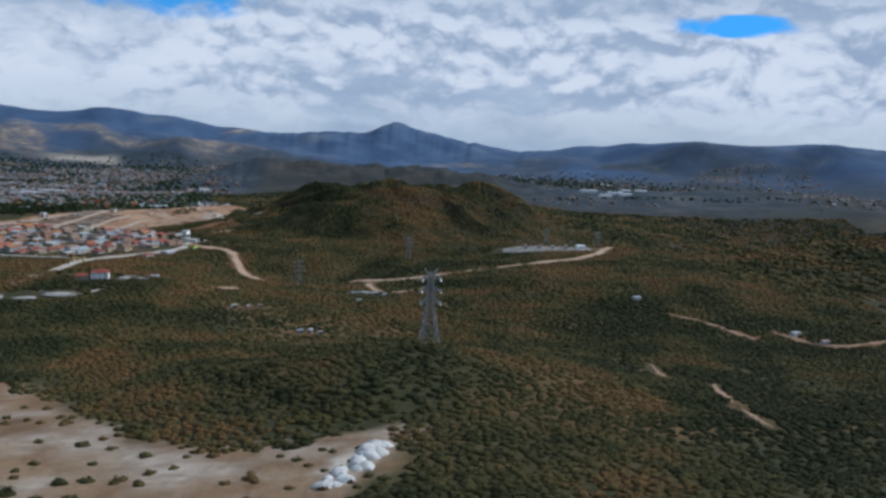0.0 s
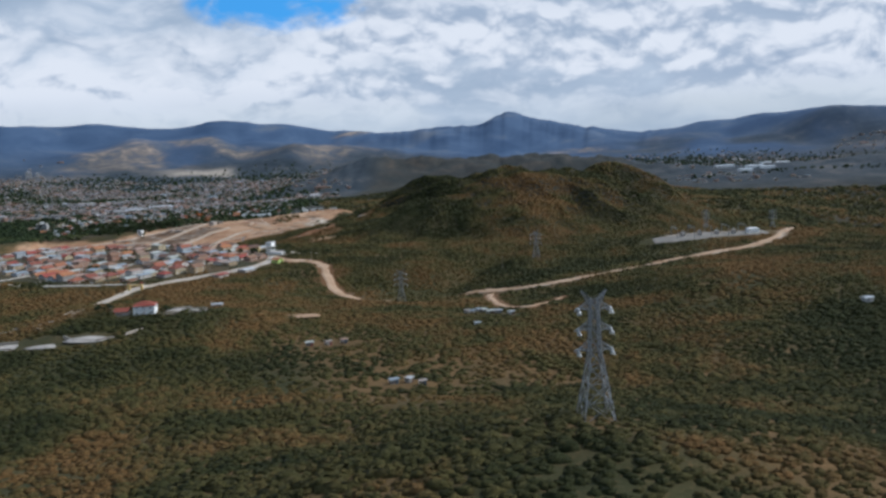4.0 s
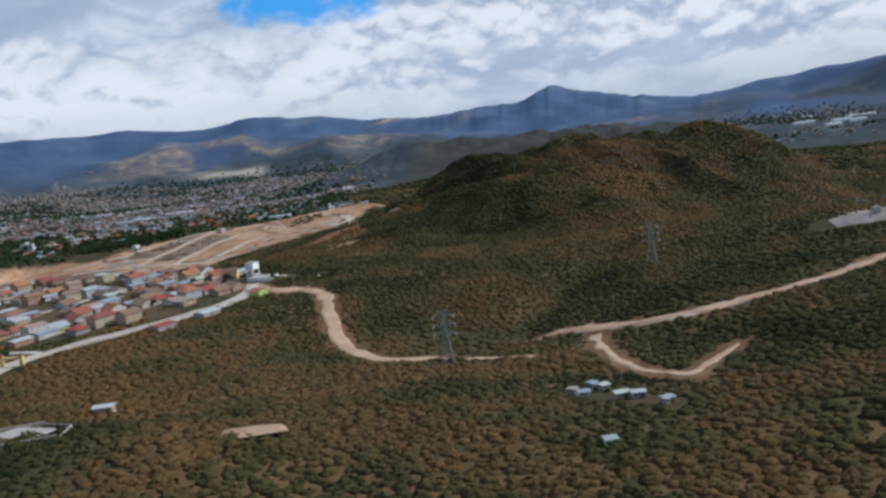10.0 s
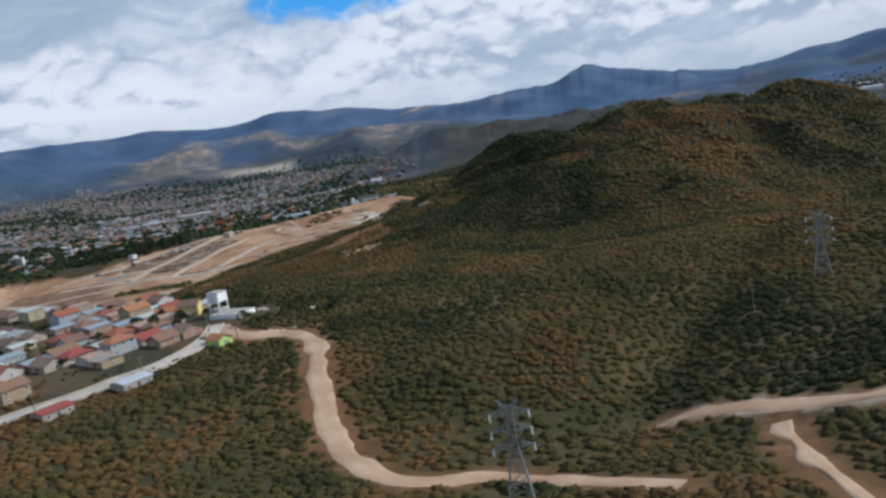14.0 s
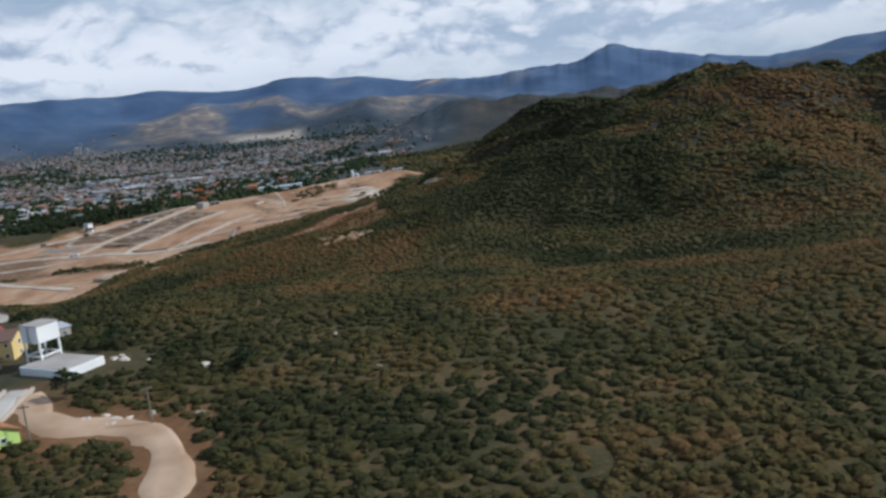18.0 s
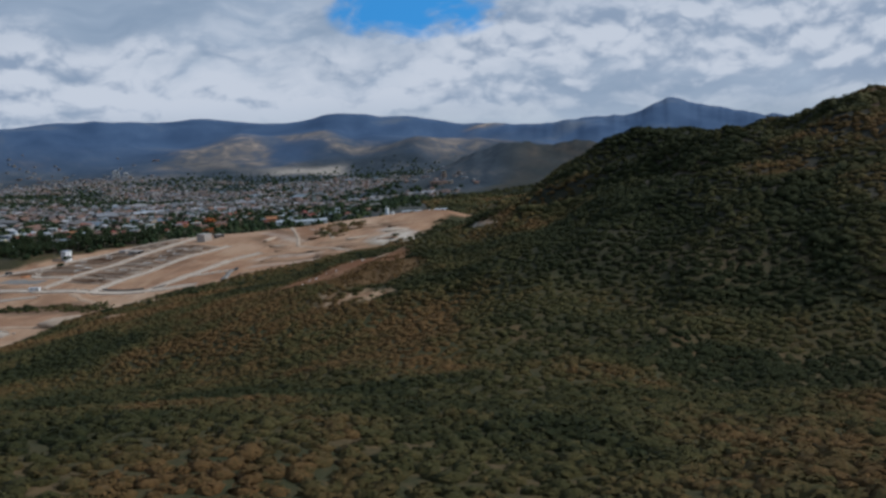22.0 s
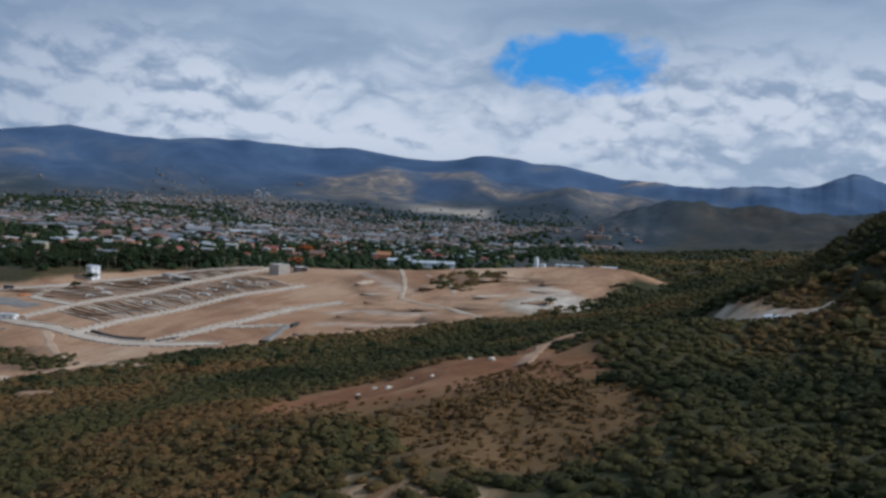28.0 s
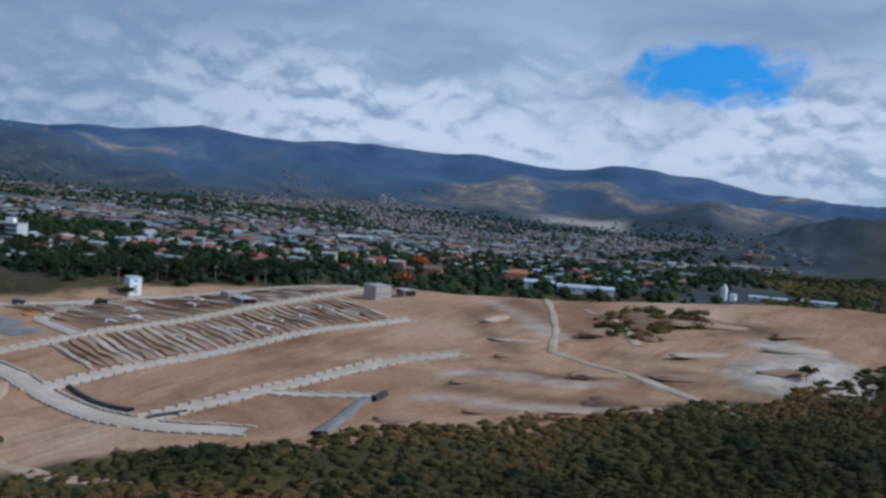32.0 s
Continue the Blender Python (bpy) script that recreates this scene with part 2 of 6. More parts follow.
def ground_material():
    k = Mat("ground_earth_and_scrub", 0.95, 0, 0.12)
    wide, mid, fine = k.noise(170, 4, 0.55, 0.4), k.noise(26, 6, 0.62, 0.6), k.noise(3.5, 6, 0.7)
    scrub = k.ramp(mid, (0.30, (0.024, 0.028, 0.013)), (0.47, (0.050, 0.046, 0.021)), (0.60, (0.088, 0.062, 0.030)), (0.78, (0.14, 0.090, 0.044)))
    green = k.ramp(mid, (0.30, (0.022, 0.027, 0.012)), (0.55, (0.045, 0.045, 0.019)), (0.75, (0.085, 0.066, 0.030)))
    col = k.mix(k.span(wide, 0.46, 0.60), scrub, green)
    tuft = k.noise(1.9, 6, 0.75, 0.5)
    col = k.mix(k.span(tuft, 0.50, 0.64, 0, 0.75), col, (0.034, 0.038, 0.015))
    col = k.mix(k.span(tuft, 0.46, 0.34, 0, 0.6), col, (0.135, 0.088, 0.040))
    dry = k.mix(k.span(k.noise(9, 5), 0.35, 0.7), (0.17, 0.100, 0.044), (0.105, 0.066, 0.031))
    col = k.mix(k.attr("dry").outputs["Fac"], col, dry)
    woods = k.ramp(k.noise(70, 8, 0.68, 0.6), (0.33, (0.022, 0.026, 0.020)), (0.52, (0.042, 0.040, 0.030)), (0.70, (0.080, 0.062, 0.042)))
    col = k.mix(k.attr("woods").outputs["Fac"], col, woods)
    # aerial haze over the far range, painted in as blue base colour
    haze_blue = k.ramp(k.noise(240, 8, 0.62, 0.4), (0.34, (0.040, 0.072, 0.138)), (0.54, (0.064, 0.104, 0.182)), (0.70, (0.120, 0.145, 0.190)))
    col = k.mix(k.attr("haze_blue").outputs["Fac"], col, haze_blue)
    # patches of sun on the far slopes, put into the colour as bright tan
    sunlit_tan = k.ramp(k.noise(85, 9, 0.68, 0.5), (0.38, (0.080, 0.105, 0.150)), (0.52, (0.22, 0.185, 0.16)), (0.66, (0.50, 0.39, 0.29)))
    col = k.mix(k.attr("slope").outputs["Fac"], col, sunlit_tan)
    # town ground, with the blue cast of distance haze mixed into its colour
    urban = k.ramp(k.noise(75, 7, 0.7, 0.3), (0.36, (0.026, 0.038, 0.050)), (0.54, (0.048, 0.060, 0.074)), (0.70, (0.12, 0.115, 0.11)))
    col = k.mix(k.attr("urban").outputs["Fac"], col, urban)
    earth = k.ramp(k.noise(48, 7, 0.66, 0.6), (0.32, (0.19, 0.100, 0.056)), (0.43, (0.32, 0.180, 0.104)), (0.54, (0.43, 0.270, 0.164)), (0.66, (0.48, 0.330, 0.220)), (0.76, (0.56, 0.46, 0.35)))
    tilt = k.t.nodes.new("ShaderNodeMapping")
    tilt.inputs["Rotation"].default_value, tilt.inputs["Scale"].default_value = (0, 0, radians(-22)), (1, 0.12, 1)
    k.t.links.new(k.pos, tilt.inputs["Vector"])
    graded = k.noise(5, 5, 0.65, 0.3, tilt.outputs[0])
    earth = k.mix(k.span(graded, 0.50, 0.70, 0, 0.6), earth, (0.180, 0.100, 0.058))
    earth = k.mix(k.span(k.noise(38, 7, 0.7, 1.2), 0.56, 0.68, 0, 0.75), earth, (0.215, 0.108, 0.060))
    earth = k.mix(k.span(k.noise(16, 6, 0.7, 0.8), 0.58, 0.72, 0, 0.6), earth, (0.40, 0.31, 0.225))
    earth = k.mix(k.span(fine, 0.45, 0.75, 0, 0.28), earth, (0.24, 0.155, 0.10))
    earth = k.mix(k.span(k.noise(1.3, 6, 0.78), 0.46, 0.62, 0, 0.4), earth, (0.17, 0.10, 0.062))
    col = k.mix(k.attr("earth").outputs["Fac"], col, earth)
    turned = k.ramp(k.noise(7, 6, 0.7, 0.8), (0.34, (0.11, 0.068, 0.042)), (0.54, (0.19, 0.118, 0.072)), (0.72, (0.31, 0.21, 0.14)))
    col = k.mix(k.attr("turned").outputs["Fac"], col, turned)
    red = k.ramp(k.noise(14, 7, 0.7, 0.5), (0.34, (0.12, 0.056, 0.028)), (0.50, (0.21, 0.098, 0.048)), (0.62, (0.26, 0.140, 0.074)), (0.76, (0.36, 0.23, 0.14)))
    col = k.mix(k.attr("red").outputs["Fac"], col, red)
    bank = k.mix(k.span(k.noise(2.2, 5, 0.6, 0.4, squeezed(k)), 0.42, 0.6), (0.22, 0.125, 0.068), (0.45, 0.31, 0.19))
    col = k.mix(k.attr("bank").outputs["Fac"], col, bank)
    pale = k.mix(k.span(k.noise(6, 6), 0.4, 0.65), (0.34, 0.29, 0.23), (0.56, 0.50, 0.43))
    col = k.mix(k.attr("pale").outputs["Fac"], col, pale)
    k.color(col).bump(k.math("ADD", fine, mid), 0.6, 0.9)
    return k.m


def leaf_material(name, dark, mid, warm):
    k = Mat(name, 0.9, 0, 0.12)
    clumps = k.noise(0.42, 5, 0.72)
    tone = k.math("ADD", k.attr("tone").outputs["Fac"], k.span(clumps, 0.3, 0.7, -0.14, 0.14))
    col = k.ramp(tone, (0.0, dark), (0.5, mid), (1.0, warm))
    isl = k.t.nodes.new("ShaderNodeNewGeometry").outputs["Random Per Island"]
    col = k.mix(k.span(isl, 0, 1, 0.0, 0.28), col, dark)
    # darker where the clump noise, also the bump height, is low
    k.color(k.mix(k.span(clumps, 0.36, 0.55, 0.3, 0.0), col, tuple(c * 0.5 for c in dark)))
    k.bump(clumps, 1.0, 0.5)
    return k.m


GROUND = ground_material()
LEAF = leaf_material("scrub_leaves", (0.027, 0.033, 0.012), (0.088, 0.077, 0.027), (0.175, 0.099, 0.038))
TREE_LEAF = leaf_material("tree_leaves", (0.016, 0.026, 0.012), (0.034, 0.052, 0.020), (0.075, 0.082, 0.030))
RUT = weathered("rutted_earth", (0.26, 0.165, 0.105), (0.34, 0.235, 0.16), 1.6, 0.95, 0.1, stain=0.45, bump=0.15)
GRAVEL = weathered("grey_gravel", (0.17, 0.16, 0.15), (0.25, 0.235, 0.215), 1.0, 0.95, 0.1)
BARK = weathered("bark", (0.10, 0.075, 0.055), (0.16, 0.12, 0.09), 0.3)
TRACK = weathered("dirt_road", (0.34, 0.225, 0.145), (0.46, 0.335, 0.235), 2.0, 0.95, 0.1, stain=0.35, bump=0.1)
PAVED = weathered("concrete_road", (0.40, 0.325, 0.25), (0.52, 0.435, 0.35), 1.6, 0.9, stain=0.3)
KERB = weathered("kerb_concrete", (0.40, 0.34, 0.28), (0.50, 0.43, 0.36), 0.8)
STREET = weathered("street_concrete", (0.34, 0.32, 0.29), (0.46, 0.43, 0.39), 1.6)
CONCRETE = weathered("grey_concrete", (0.30, 0.28, 0.26), (0.40, 0.37, 0.34), 0.9, stain=0.4)
BLOCK = weathered("grey_block", (0.33, 0.29, 0.26), (0.42, 0.38, 0.34), 0.5, stain=0.4)
WHITE = weathered("white_paint", (0.72, 0.74, 0.76), (0.82, 0.82, 0.80), 0.8, 0.7)
DARK = weathered("dark_opening", (0.03, 0.03, 0.035), (0.05, 0.05, 0.05), 0.5, 0.5, bump=0)
STEEL = weathered("galvanised_steel", (0.22, 0.24, 0.26), (0.30, 0.32, 0.34), 0.6, 0.55, 0.4, 0.5)
INSUL = weathered("pale_insulator", (0.30, 0.33, 0.35), (0.38, 0.41, 0.43), 0.3, 0.3, 0.5, bump=0)
WOOD = weathered("pole_wood", (0.17, 0.14, 0.11), (0.26, 0.22, 0.18), 0.4)
STONE = weathered("pale_stone", (0.44, 0.38, 0.32), (0.58, 0.52, 0.46), 0.5, bump=0.06)
WHITE_ROCK = weathered("white_limestone", (0.42, 0.41, 0.39), (0.58, 0.57, 0.545), 0.9, 0.9, stain=0.4, bump=0.12)
SHEET = weathered("pale_sheet_roof", (0.44, 0.48, 0.52), (0.56, 0.58, 0.60), 1.2, 0.45, 0.4, 0.3)
BLACK = weathered("black_liner", (0.035, 0.033, 0.032), (0.06, 0.055, 0.05), 0.4, 0.7)
GLASS = Mat("window_glass", 0.08, 0, 0.5).color((0.03, 0.04, 0.05)).m
DOOR = by_random("door_paint", [(0.10, 0.06, 0.04), (0.45, 0.42, 0.38), (0.20, 0.05, 0.04), (0.08, 0.12, 0.16)])
TILE = by_random("roof_tiles", [(0.27, 0.095, 0.060), (0.30, 0.130, 0.075), (0.20, 0.072, 0.054), (0.21, 0.125, 0.085), (0.16, 0.10, 0.08), (0.33, 0.15, 0.075), (0.25, 0.062, 0.052), (0.19, 0.14, 0.11)], 0.85)
METAL_ROOF = by_random("sheet_roofs", [(0.38, 0.40, 0.42), (0.28, 0.32, 0.34), (0.28, 0.24, 0.21), (0.42, 0.45, 0.42), (0.24, 0.29, 0.34), (0.33, 0.22, 0.17)], 0.5, 0.4)
PLASTER = by_random("house_plaster", [(0.40, 0.36, 0.30), (0.50, 0.48, 0.45), (0.36, 0.28, 0.18), (0.33, 0.22, 0.17), (0.28, 0.27, 0.26), (0.42, 0.36, 0.24), (0.34, 0.37, 0.40), (0.31, 0.18, 0.13)], 0.9)

# ---- the lie of the land ----
def lattice(ix, iy, seed):
    h = (ix.astype(np.int64) * 374761393 + iy.astype(np.int64) * 668265263 + seed * 974634611) & 0x7FFFFFFF
    h = ((h ^ (h >> 13)) * 1274126177) & 0x7FFFFFFF
    return ((h ^ (h >> 16)) & 0xFFFF) / 65535.0


def vnoise(x, y, size, seed=0):
    """Smooth noise, -1 to 1, with the given grain in metres."""
    x, y = np.asarray(x, float) / size, np.asarray(y, float) / size
    ix, iy = np.floor(x), np.floor(y)
    fx, fy = x - ix, y - iy
    ux, uy = fx * fx * (3 - 2 * fx), fy * fy * (3 - 2 * fy)
    a, b = lattice(ix, iy, seed), lattice(ix + 1, iy, seed)
    c, d = lattice(ix, iy + 1, seed), lattice(ix + 1, iy + 1, seed)
    return ((a * (1 - ux) + b * ux) * (1 - uy) + (c * (1 - ux) + d * ux) * uy) * 2 - 1


def fbm(x, y, size, seed=0, octaves=4):
    return sum(vnoise(x, y, size / 2 ** k, seed + k) * 0.5 ** k for k in range(octaves))


def step(a, b, t):
    u = np.clip((t - a) / (b - a), 0, 1)
    return u * u * (3 - 2 * u)


def inside(poly, x, y, soft=6.0, ragged=0.0, seed=50):
    """1 well inside a polygon, 0 well outside, with a ragged edge."""
    x, y = np.asarray(x, float), np.asarray(y, float)
    if ragged:
        x, y = x + ragged * fbm(x, y, ragged * 3, seed), y + ragged * fbm(x, y, ragged * 3, seed + 9)
    odd, best = np.zeros(x.shape, bool), np.full(x.shape, 1e9)
    for (ax, ay), (bx, by) in zip(poly, poly[1:] + poly[:1]):
        odd ^= ((ay > y) != (by > y)) & (x < (bx - ax) * (y - ay) / ((by - ay) or 1e-9) + ax)
        u = np.clip(((x - ax) * (bx - ax) + (y - ay) * (by - ay)) / ((bx - ax) ** 2 + (by - ay) ** 2), 0, 1)
        best = np.minimum(best, np.hypot(x - ax - u * (bx - ax), y - ay - u * (by - ay)))
    return step(-soft, soft, np.where(odd, best, -best))


def near_line(line, x, y):
    """The distance to a line of points."""
    best = np.full(np.shape(x), 1e9)
    for (ax, ay), (bx, by) in zip(line, line[1:]):
        u = np.clip(((x - ax) * (bx - ax) + (y - ay) * (by - ay)) / ((bx - ax) ** 2 + (by - ay) ** 2), 0, 1)
        best = np.minimum(best, np.hypot(x - ax - u * (bx - ax), y - ay - u * (by - ay)))
    return best


# hills: middle x, y, half-widths, height
HILLS = [(-23, 1156, 111, 112, 74.2), (-159, 1264, 56, 48, 13.2), (485, 984, 92, 144, 54), (-150, 2020, 190, 150, 34), (-470, 2590, 120, 130, 64), (-200, 2620, 190, 130, 60), (120, 2660, 190, 150, 62),
         (-218, 1072, 54, 66, 14), (-75, 678, 47, 29, -8.4), (123, 1247, 55, 42, 38.2), (-50, 1490, 110, 85, 38.2), (900, 2300, 500, 400, 50), (6, 322, 50, 46, 17), (150, 1720, 90, 110, 22.7),
         (25, 1215, 34, 34, 1.2), (-148, 1222, 32, 40, 15), (-178, 1104, 24, 19, -6.5), (-192, 1405, 42, 52, 14), (-402, 1110, 44, 66, -9), (-318, 1180, 38, 34, -4), (420, 1500, 230, 170, 11.3), (760, 1350, 260, 250, -106.6), (287, 1493, 45, 45, 5), (-40, 630, 55, 45, -8), (90, 590, 55, 55, 3.4),
         (185, 600, 60, 60, 9.6), (10, 740, 60, 45, -5.6), (-110, 640, 45, 40, -4.4), (110, 800, 60, 50, 3.2), (640, 1750, 320, 160, -29.6), (-290, 1850, 70, 90, -3.8), (-150, 2000, 150, 120, 2)]
# far range: bearing from the middle of the flight, half-width in degrees, height over the saddle line
PEAKS = [(-45, 22, 112), (-22, 14, 25), (-58, 3, 67), (-50.5, 2.5, 15), (-43.5, 2.3, 44), (-35.5, 1.6, 26), (-31, 1.8, 28), (-27, 1.6, 26), (-19.5, 1.8, 52),
         (-15.3, 1.6, 24), (-4.5, 1.6, 22), (-0.4, 1.1, 85), (2.2, 1.3, 48), (6, 1, 10), (8.5, 1.5, -18), (13.5, 2, 12), (18.7, 3.2, 55), (28, 5, 72), (42, 7, 90)]
RANGE_EYE = (-90.0, 640.0)
GULLY = [(-58, 690), (-49, 721), (-38, 742), (-23, 784), (-6, 830)]


def land(x, y):
    """The height of the bare land, before streets and platforms are cut into it."""
    x, y = np.asarray(x, float), np.asarray(y, float)
    z = 122 - 27 * step(100, 480, y) - 43 * step(800, 1000, y) - 42 * step(1500, 2300, y) - 28 * step(2300, 2900, y) + 20 * step(3000, 4000, y)
    z = z + 7 * np.exp(-((x + 175) / 60) ** 2 - ((y - 525) / 70) ** 2) + 30 * step(300, 900, -x - 900) * step(1500, 3000, y)
    wild = step(-60, 20, z * 0 + x + 330) * step(60, 160, y)
    for cx, cy, sx, sy, h in HILLS:
        g = np.exp(-((x - cx) / sx) ** 2 / 2 - ((y - cy) / sy) ** 2 / 2)
        z = z + h * g * (1 + 0.16 * fbm(x, y, 70, 3))
    z = z + wild * step(2600, 1700, y) * (2.2 * fbm(x, y, 90, 11, 5) + 0.4)
    # ravines that run down from the summit, and one dry gully below the pylons
    dx, dy = x + 23, 1156 - y
    r, fan = np.hypot(dx, dy), np.degrees(np.arctan2(dx, dy)) + 13 * vnoise(x, y, 75, 6)
    spur = 1 - 2 * abs(vnoise(fan, fan * 0, 21, 8)) - 0.5 * abs(vnoise(fan, r / 4, 9, 9))
    z = z + 6.0 * spur * step(35, 110, r) * step(360, 230, r) * step(-225, -170, x)
    z = z - 4.5 * np.exp(-(near_line(GULLY, x, y) / 11) ** 2)
    dx, dy = x - RANGE_EYE[0], y - RANGE_EYE[1]
    r, az = np.hypot(dx, dy), np.degrees(np.arctan2(dx, dy))
    crest = 92.0 + 6 * fbm(az, az * 0, 1.6, 21, 4) + 2.5 * fbm(az, az * 0, 0.45, 25, 2)
    for at, wide, h in PEAKS:
        crest = crest + h * np.exp(-((az - at) / wide) ** 2 / 2)
    rise = step(3050, 4150, r + 150 * fbm(x, y, 700, 31)) ** 1.25
    spurs = 1 - 2 * abs(vnoise(x + 0.5 * y, y * 0.8, 380, 43)) - 0.6 * abs(vnoise(x - 0.3 * y, y * 0.9, 240, 44))
    gullies = 1 + (0.34 * fbm(x, y, 480, 41, 3) + 0.15 * spurs) * step(4230, 3800, r)
    z = z + (crest - z) * np.clip(rise * gullies, 0, 1.03) * step(1200, 2600, y + abs(az) * 40)
    return z - step(4300, 5200, r) * 60


# the housing site: bare earth in long terraces beside the hill
SITE = [(-252, 1376), (-262, 1388), (-280, 1404), (-305, 1417), (-331, 1406), (-370, 1393), (-441, 1386), (-482, 1376), (-514, 1346), (-542, 1304), (-580, 1288), (-640, 1272), (-662, 1200), (-606, 1110), (-520, 1060),
        (-447, 1080), (-394, 1072), (-397, 1115), (-398, 1143), (-386, 1166), (-374, 1188), (-358, 1207), (-331, 1230), (-314, 1243), (-314, 1258), (-295, 1272), (-284, 1292), (-274, 1320), (-262, 1346)]
SCAR = [(-278, 1090), (-252, 1078), (-236, 1060), (-210, 1052), (-200, 1066), (-204, 1080), (-216, 1100), (-222, 1116), (-230, 1150), (-244, 1142), (-250, 1118), (-278, 1108)]
QUARRY = [(-170, 330), (-120, 292), (-72, 238), (-52, 226), (-20, 236), (4, 244), (-6, 200), (-60, 150), (-190, 180)]
NEIGHBOURHOOD = [(-180, 770), (-196, 712), (-236, 676), (-292, 676), (-420, 700), (-520, 720), (-540, 830), (-380, 850), (-300, 838), (-222, 812)]


BUSHY = [[(-355, 1352), (-350, 1363), (-340, 1370), (-327, 1344), (-328, 1328), (-335, 1321), (-344, 1330)], [(-335, 1367), (-324, 1367), (-317, 1348), (-324, 1343)], [(-289, 1304), (-283, 1304), (-283, 1310), (-288, 1311)]]


WEST_WOOD = [(-812, 1494), (-720, 1440), (-640, 1372), (-560, 1300), (-600, 1290), (-672, 1262), (-700, 1140), (-840, 1300)]
HEDGES = [[(-478, 1186), (-440, 1186), (-408, 1180), (-396, 1168), (-404, 1160), (-424, 1170), (-470, 1174)], [(-560, 1172), (-500, 1182), (-500, 1174), (-556, 1160)]]


BANK = [(-234, 1052), (-208, 1045), (-202, 1030), (-224, 1034)]


CUT = [(-203, 1167), (-193, 1154), (-184, 1142)]


def site_level(x, y):
    return 47.4 + 0.0787 * (y - 1200) + 0.052 * (x + 360) + 3.5 * np.exp(-((x + 262) / 30) ** 2 - ((y - 1400) / 50) ** 2)


def height(x, y):
    z = land(x, y)
    k = inside(SITE, x, y, 14)
    z = z * (1 - k) + (site_level(x, y) + 0.5 * fbm(x, y, 30, 61)) * k
    z = z + 1.6 * np.maximum(inside(BUSHY[0], x, y, 7), inside(BUSHY[1], x, y, 6))
    k = inside(SCAR, x, y, 7)
    z = z - k * (2.2 + 0.7 * fbm(x, y, 9, 63))
    d = (x + 190) * 0.8 + (y - 1150) * 0.6
    z = z + 2.8 * step(-3.5, 3, d) * step(40, 6, d) * step(24, 8, near_line(CUT, x, y))
    k = inside(NEIGHBOURHOOD, x, y, 14)
    z = z * (1 - k) + (95.5 + 0.012 * (x + 230)) * k
    return z


def spread(points):
    """Grid lines: from one stop to the next with the given spacing at each."""
    out = []
    for (a, da), (b, db) in zip(points, points[1:]):
        n = max(2, round((b - a) / ((da + db) / 2)))
        u = np.linspace(0, 1, n, endpoint=False)
        w = db / da
        out += list(a + (b - a) * (u if abs(w - 1) < 0.05 else (w ** u - 1) / (w - 1)))
    return np.array(out + [points[-1][0]])


GX = spread([(-5200, 90), (-2200, 45), (-700, 7), (-480, 3.6), (260, 3.6), (520, 9), (1800, 60), (4200, 110)])
GY = spread([(-400, 40), (80, 5), (240, 3.6), (1480, 3.6), (1900, 12), (3200, 32), (5300, 40)])
gx, gy = np.meshgrid(GX, GY)
gz = height(gx, gy)


def sheet(name, xs, ys, zs):
    ny, nx = xs.shape
    me = bpy.data.meshes.new(name)
    v = np.stack([xs, ys, zs], -1).reshape(-1, 3)
    i = (np.arange(ny - 1)[:, None] * nx + np.arange(nx - 1)).ravel()
    quads = np.stack([i, i + 1, i + nx + 1, i + nx], -1)
    me.vertices.add(len(v))
    me.vertices.foreach_set("co", v.ravel().astype(np.float32))
    me.loops.add(quads.size)
    me.loops.foreach_set("vertex_index", quads.ravel().astype(np.int32))
    me.polygons.add(len(quads))
    me.polygons.foreach_set("loop_start", np.arange(0, quads.size, 4, dtype=np.int32))
    me.update(calc_edges=True)
    me.polygons.foreach_set("use_smooth", np.ones(len(quads), bool))
    return me


def put(me, name, values):
    a = me.attributes.new(name, "FLOAT", "POINT")
    a.data.foreach_set("value", np.ascontiguousarray(values, np.float32).ravel())


dirt_road_lines = dict(
    hill_road=[(-184, 758), (-171, 745), (-162, 748), (-152, 745), (-144, 732), (-139, 714), (-134, 697), (-125, 678), (-116, 661), (-105, 652), (-96, 653), (-83, 656), (-64, 646), (-52, 640)],
    valley_road=[(-52, 684), (-34, 677), (-20, 671), (-8, 669), (6, 668), (18, 670), (26, 673), (46, 678), (69, 704), (97, 721), (135, 745), (158, 772), (186, 830)],
    branch_road=[(-31, 668), (-30, 642), (-27, 628), (-20, 613), (-14, 592), (-7, 588), (-3, 599), (2, 611), (9, 620)],
    upper_track=[(148, 512), (158, 503), (173, 476), (181, 466)],
    lower_track=[(196, 480), (206, 462), (217, 452), (250, 462), (300, 480)],
    footpath=[(117, 340), (113, 325), (113, 300), (113, 270)],
    goat_path=[(104, 382), (101, 362), (101, 345)],
    scar_track=[(-231, 1110), (-235, 1128), (-240, 1150), (-245, 1170), (-246, 1186), (-242, 1197)])


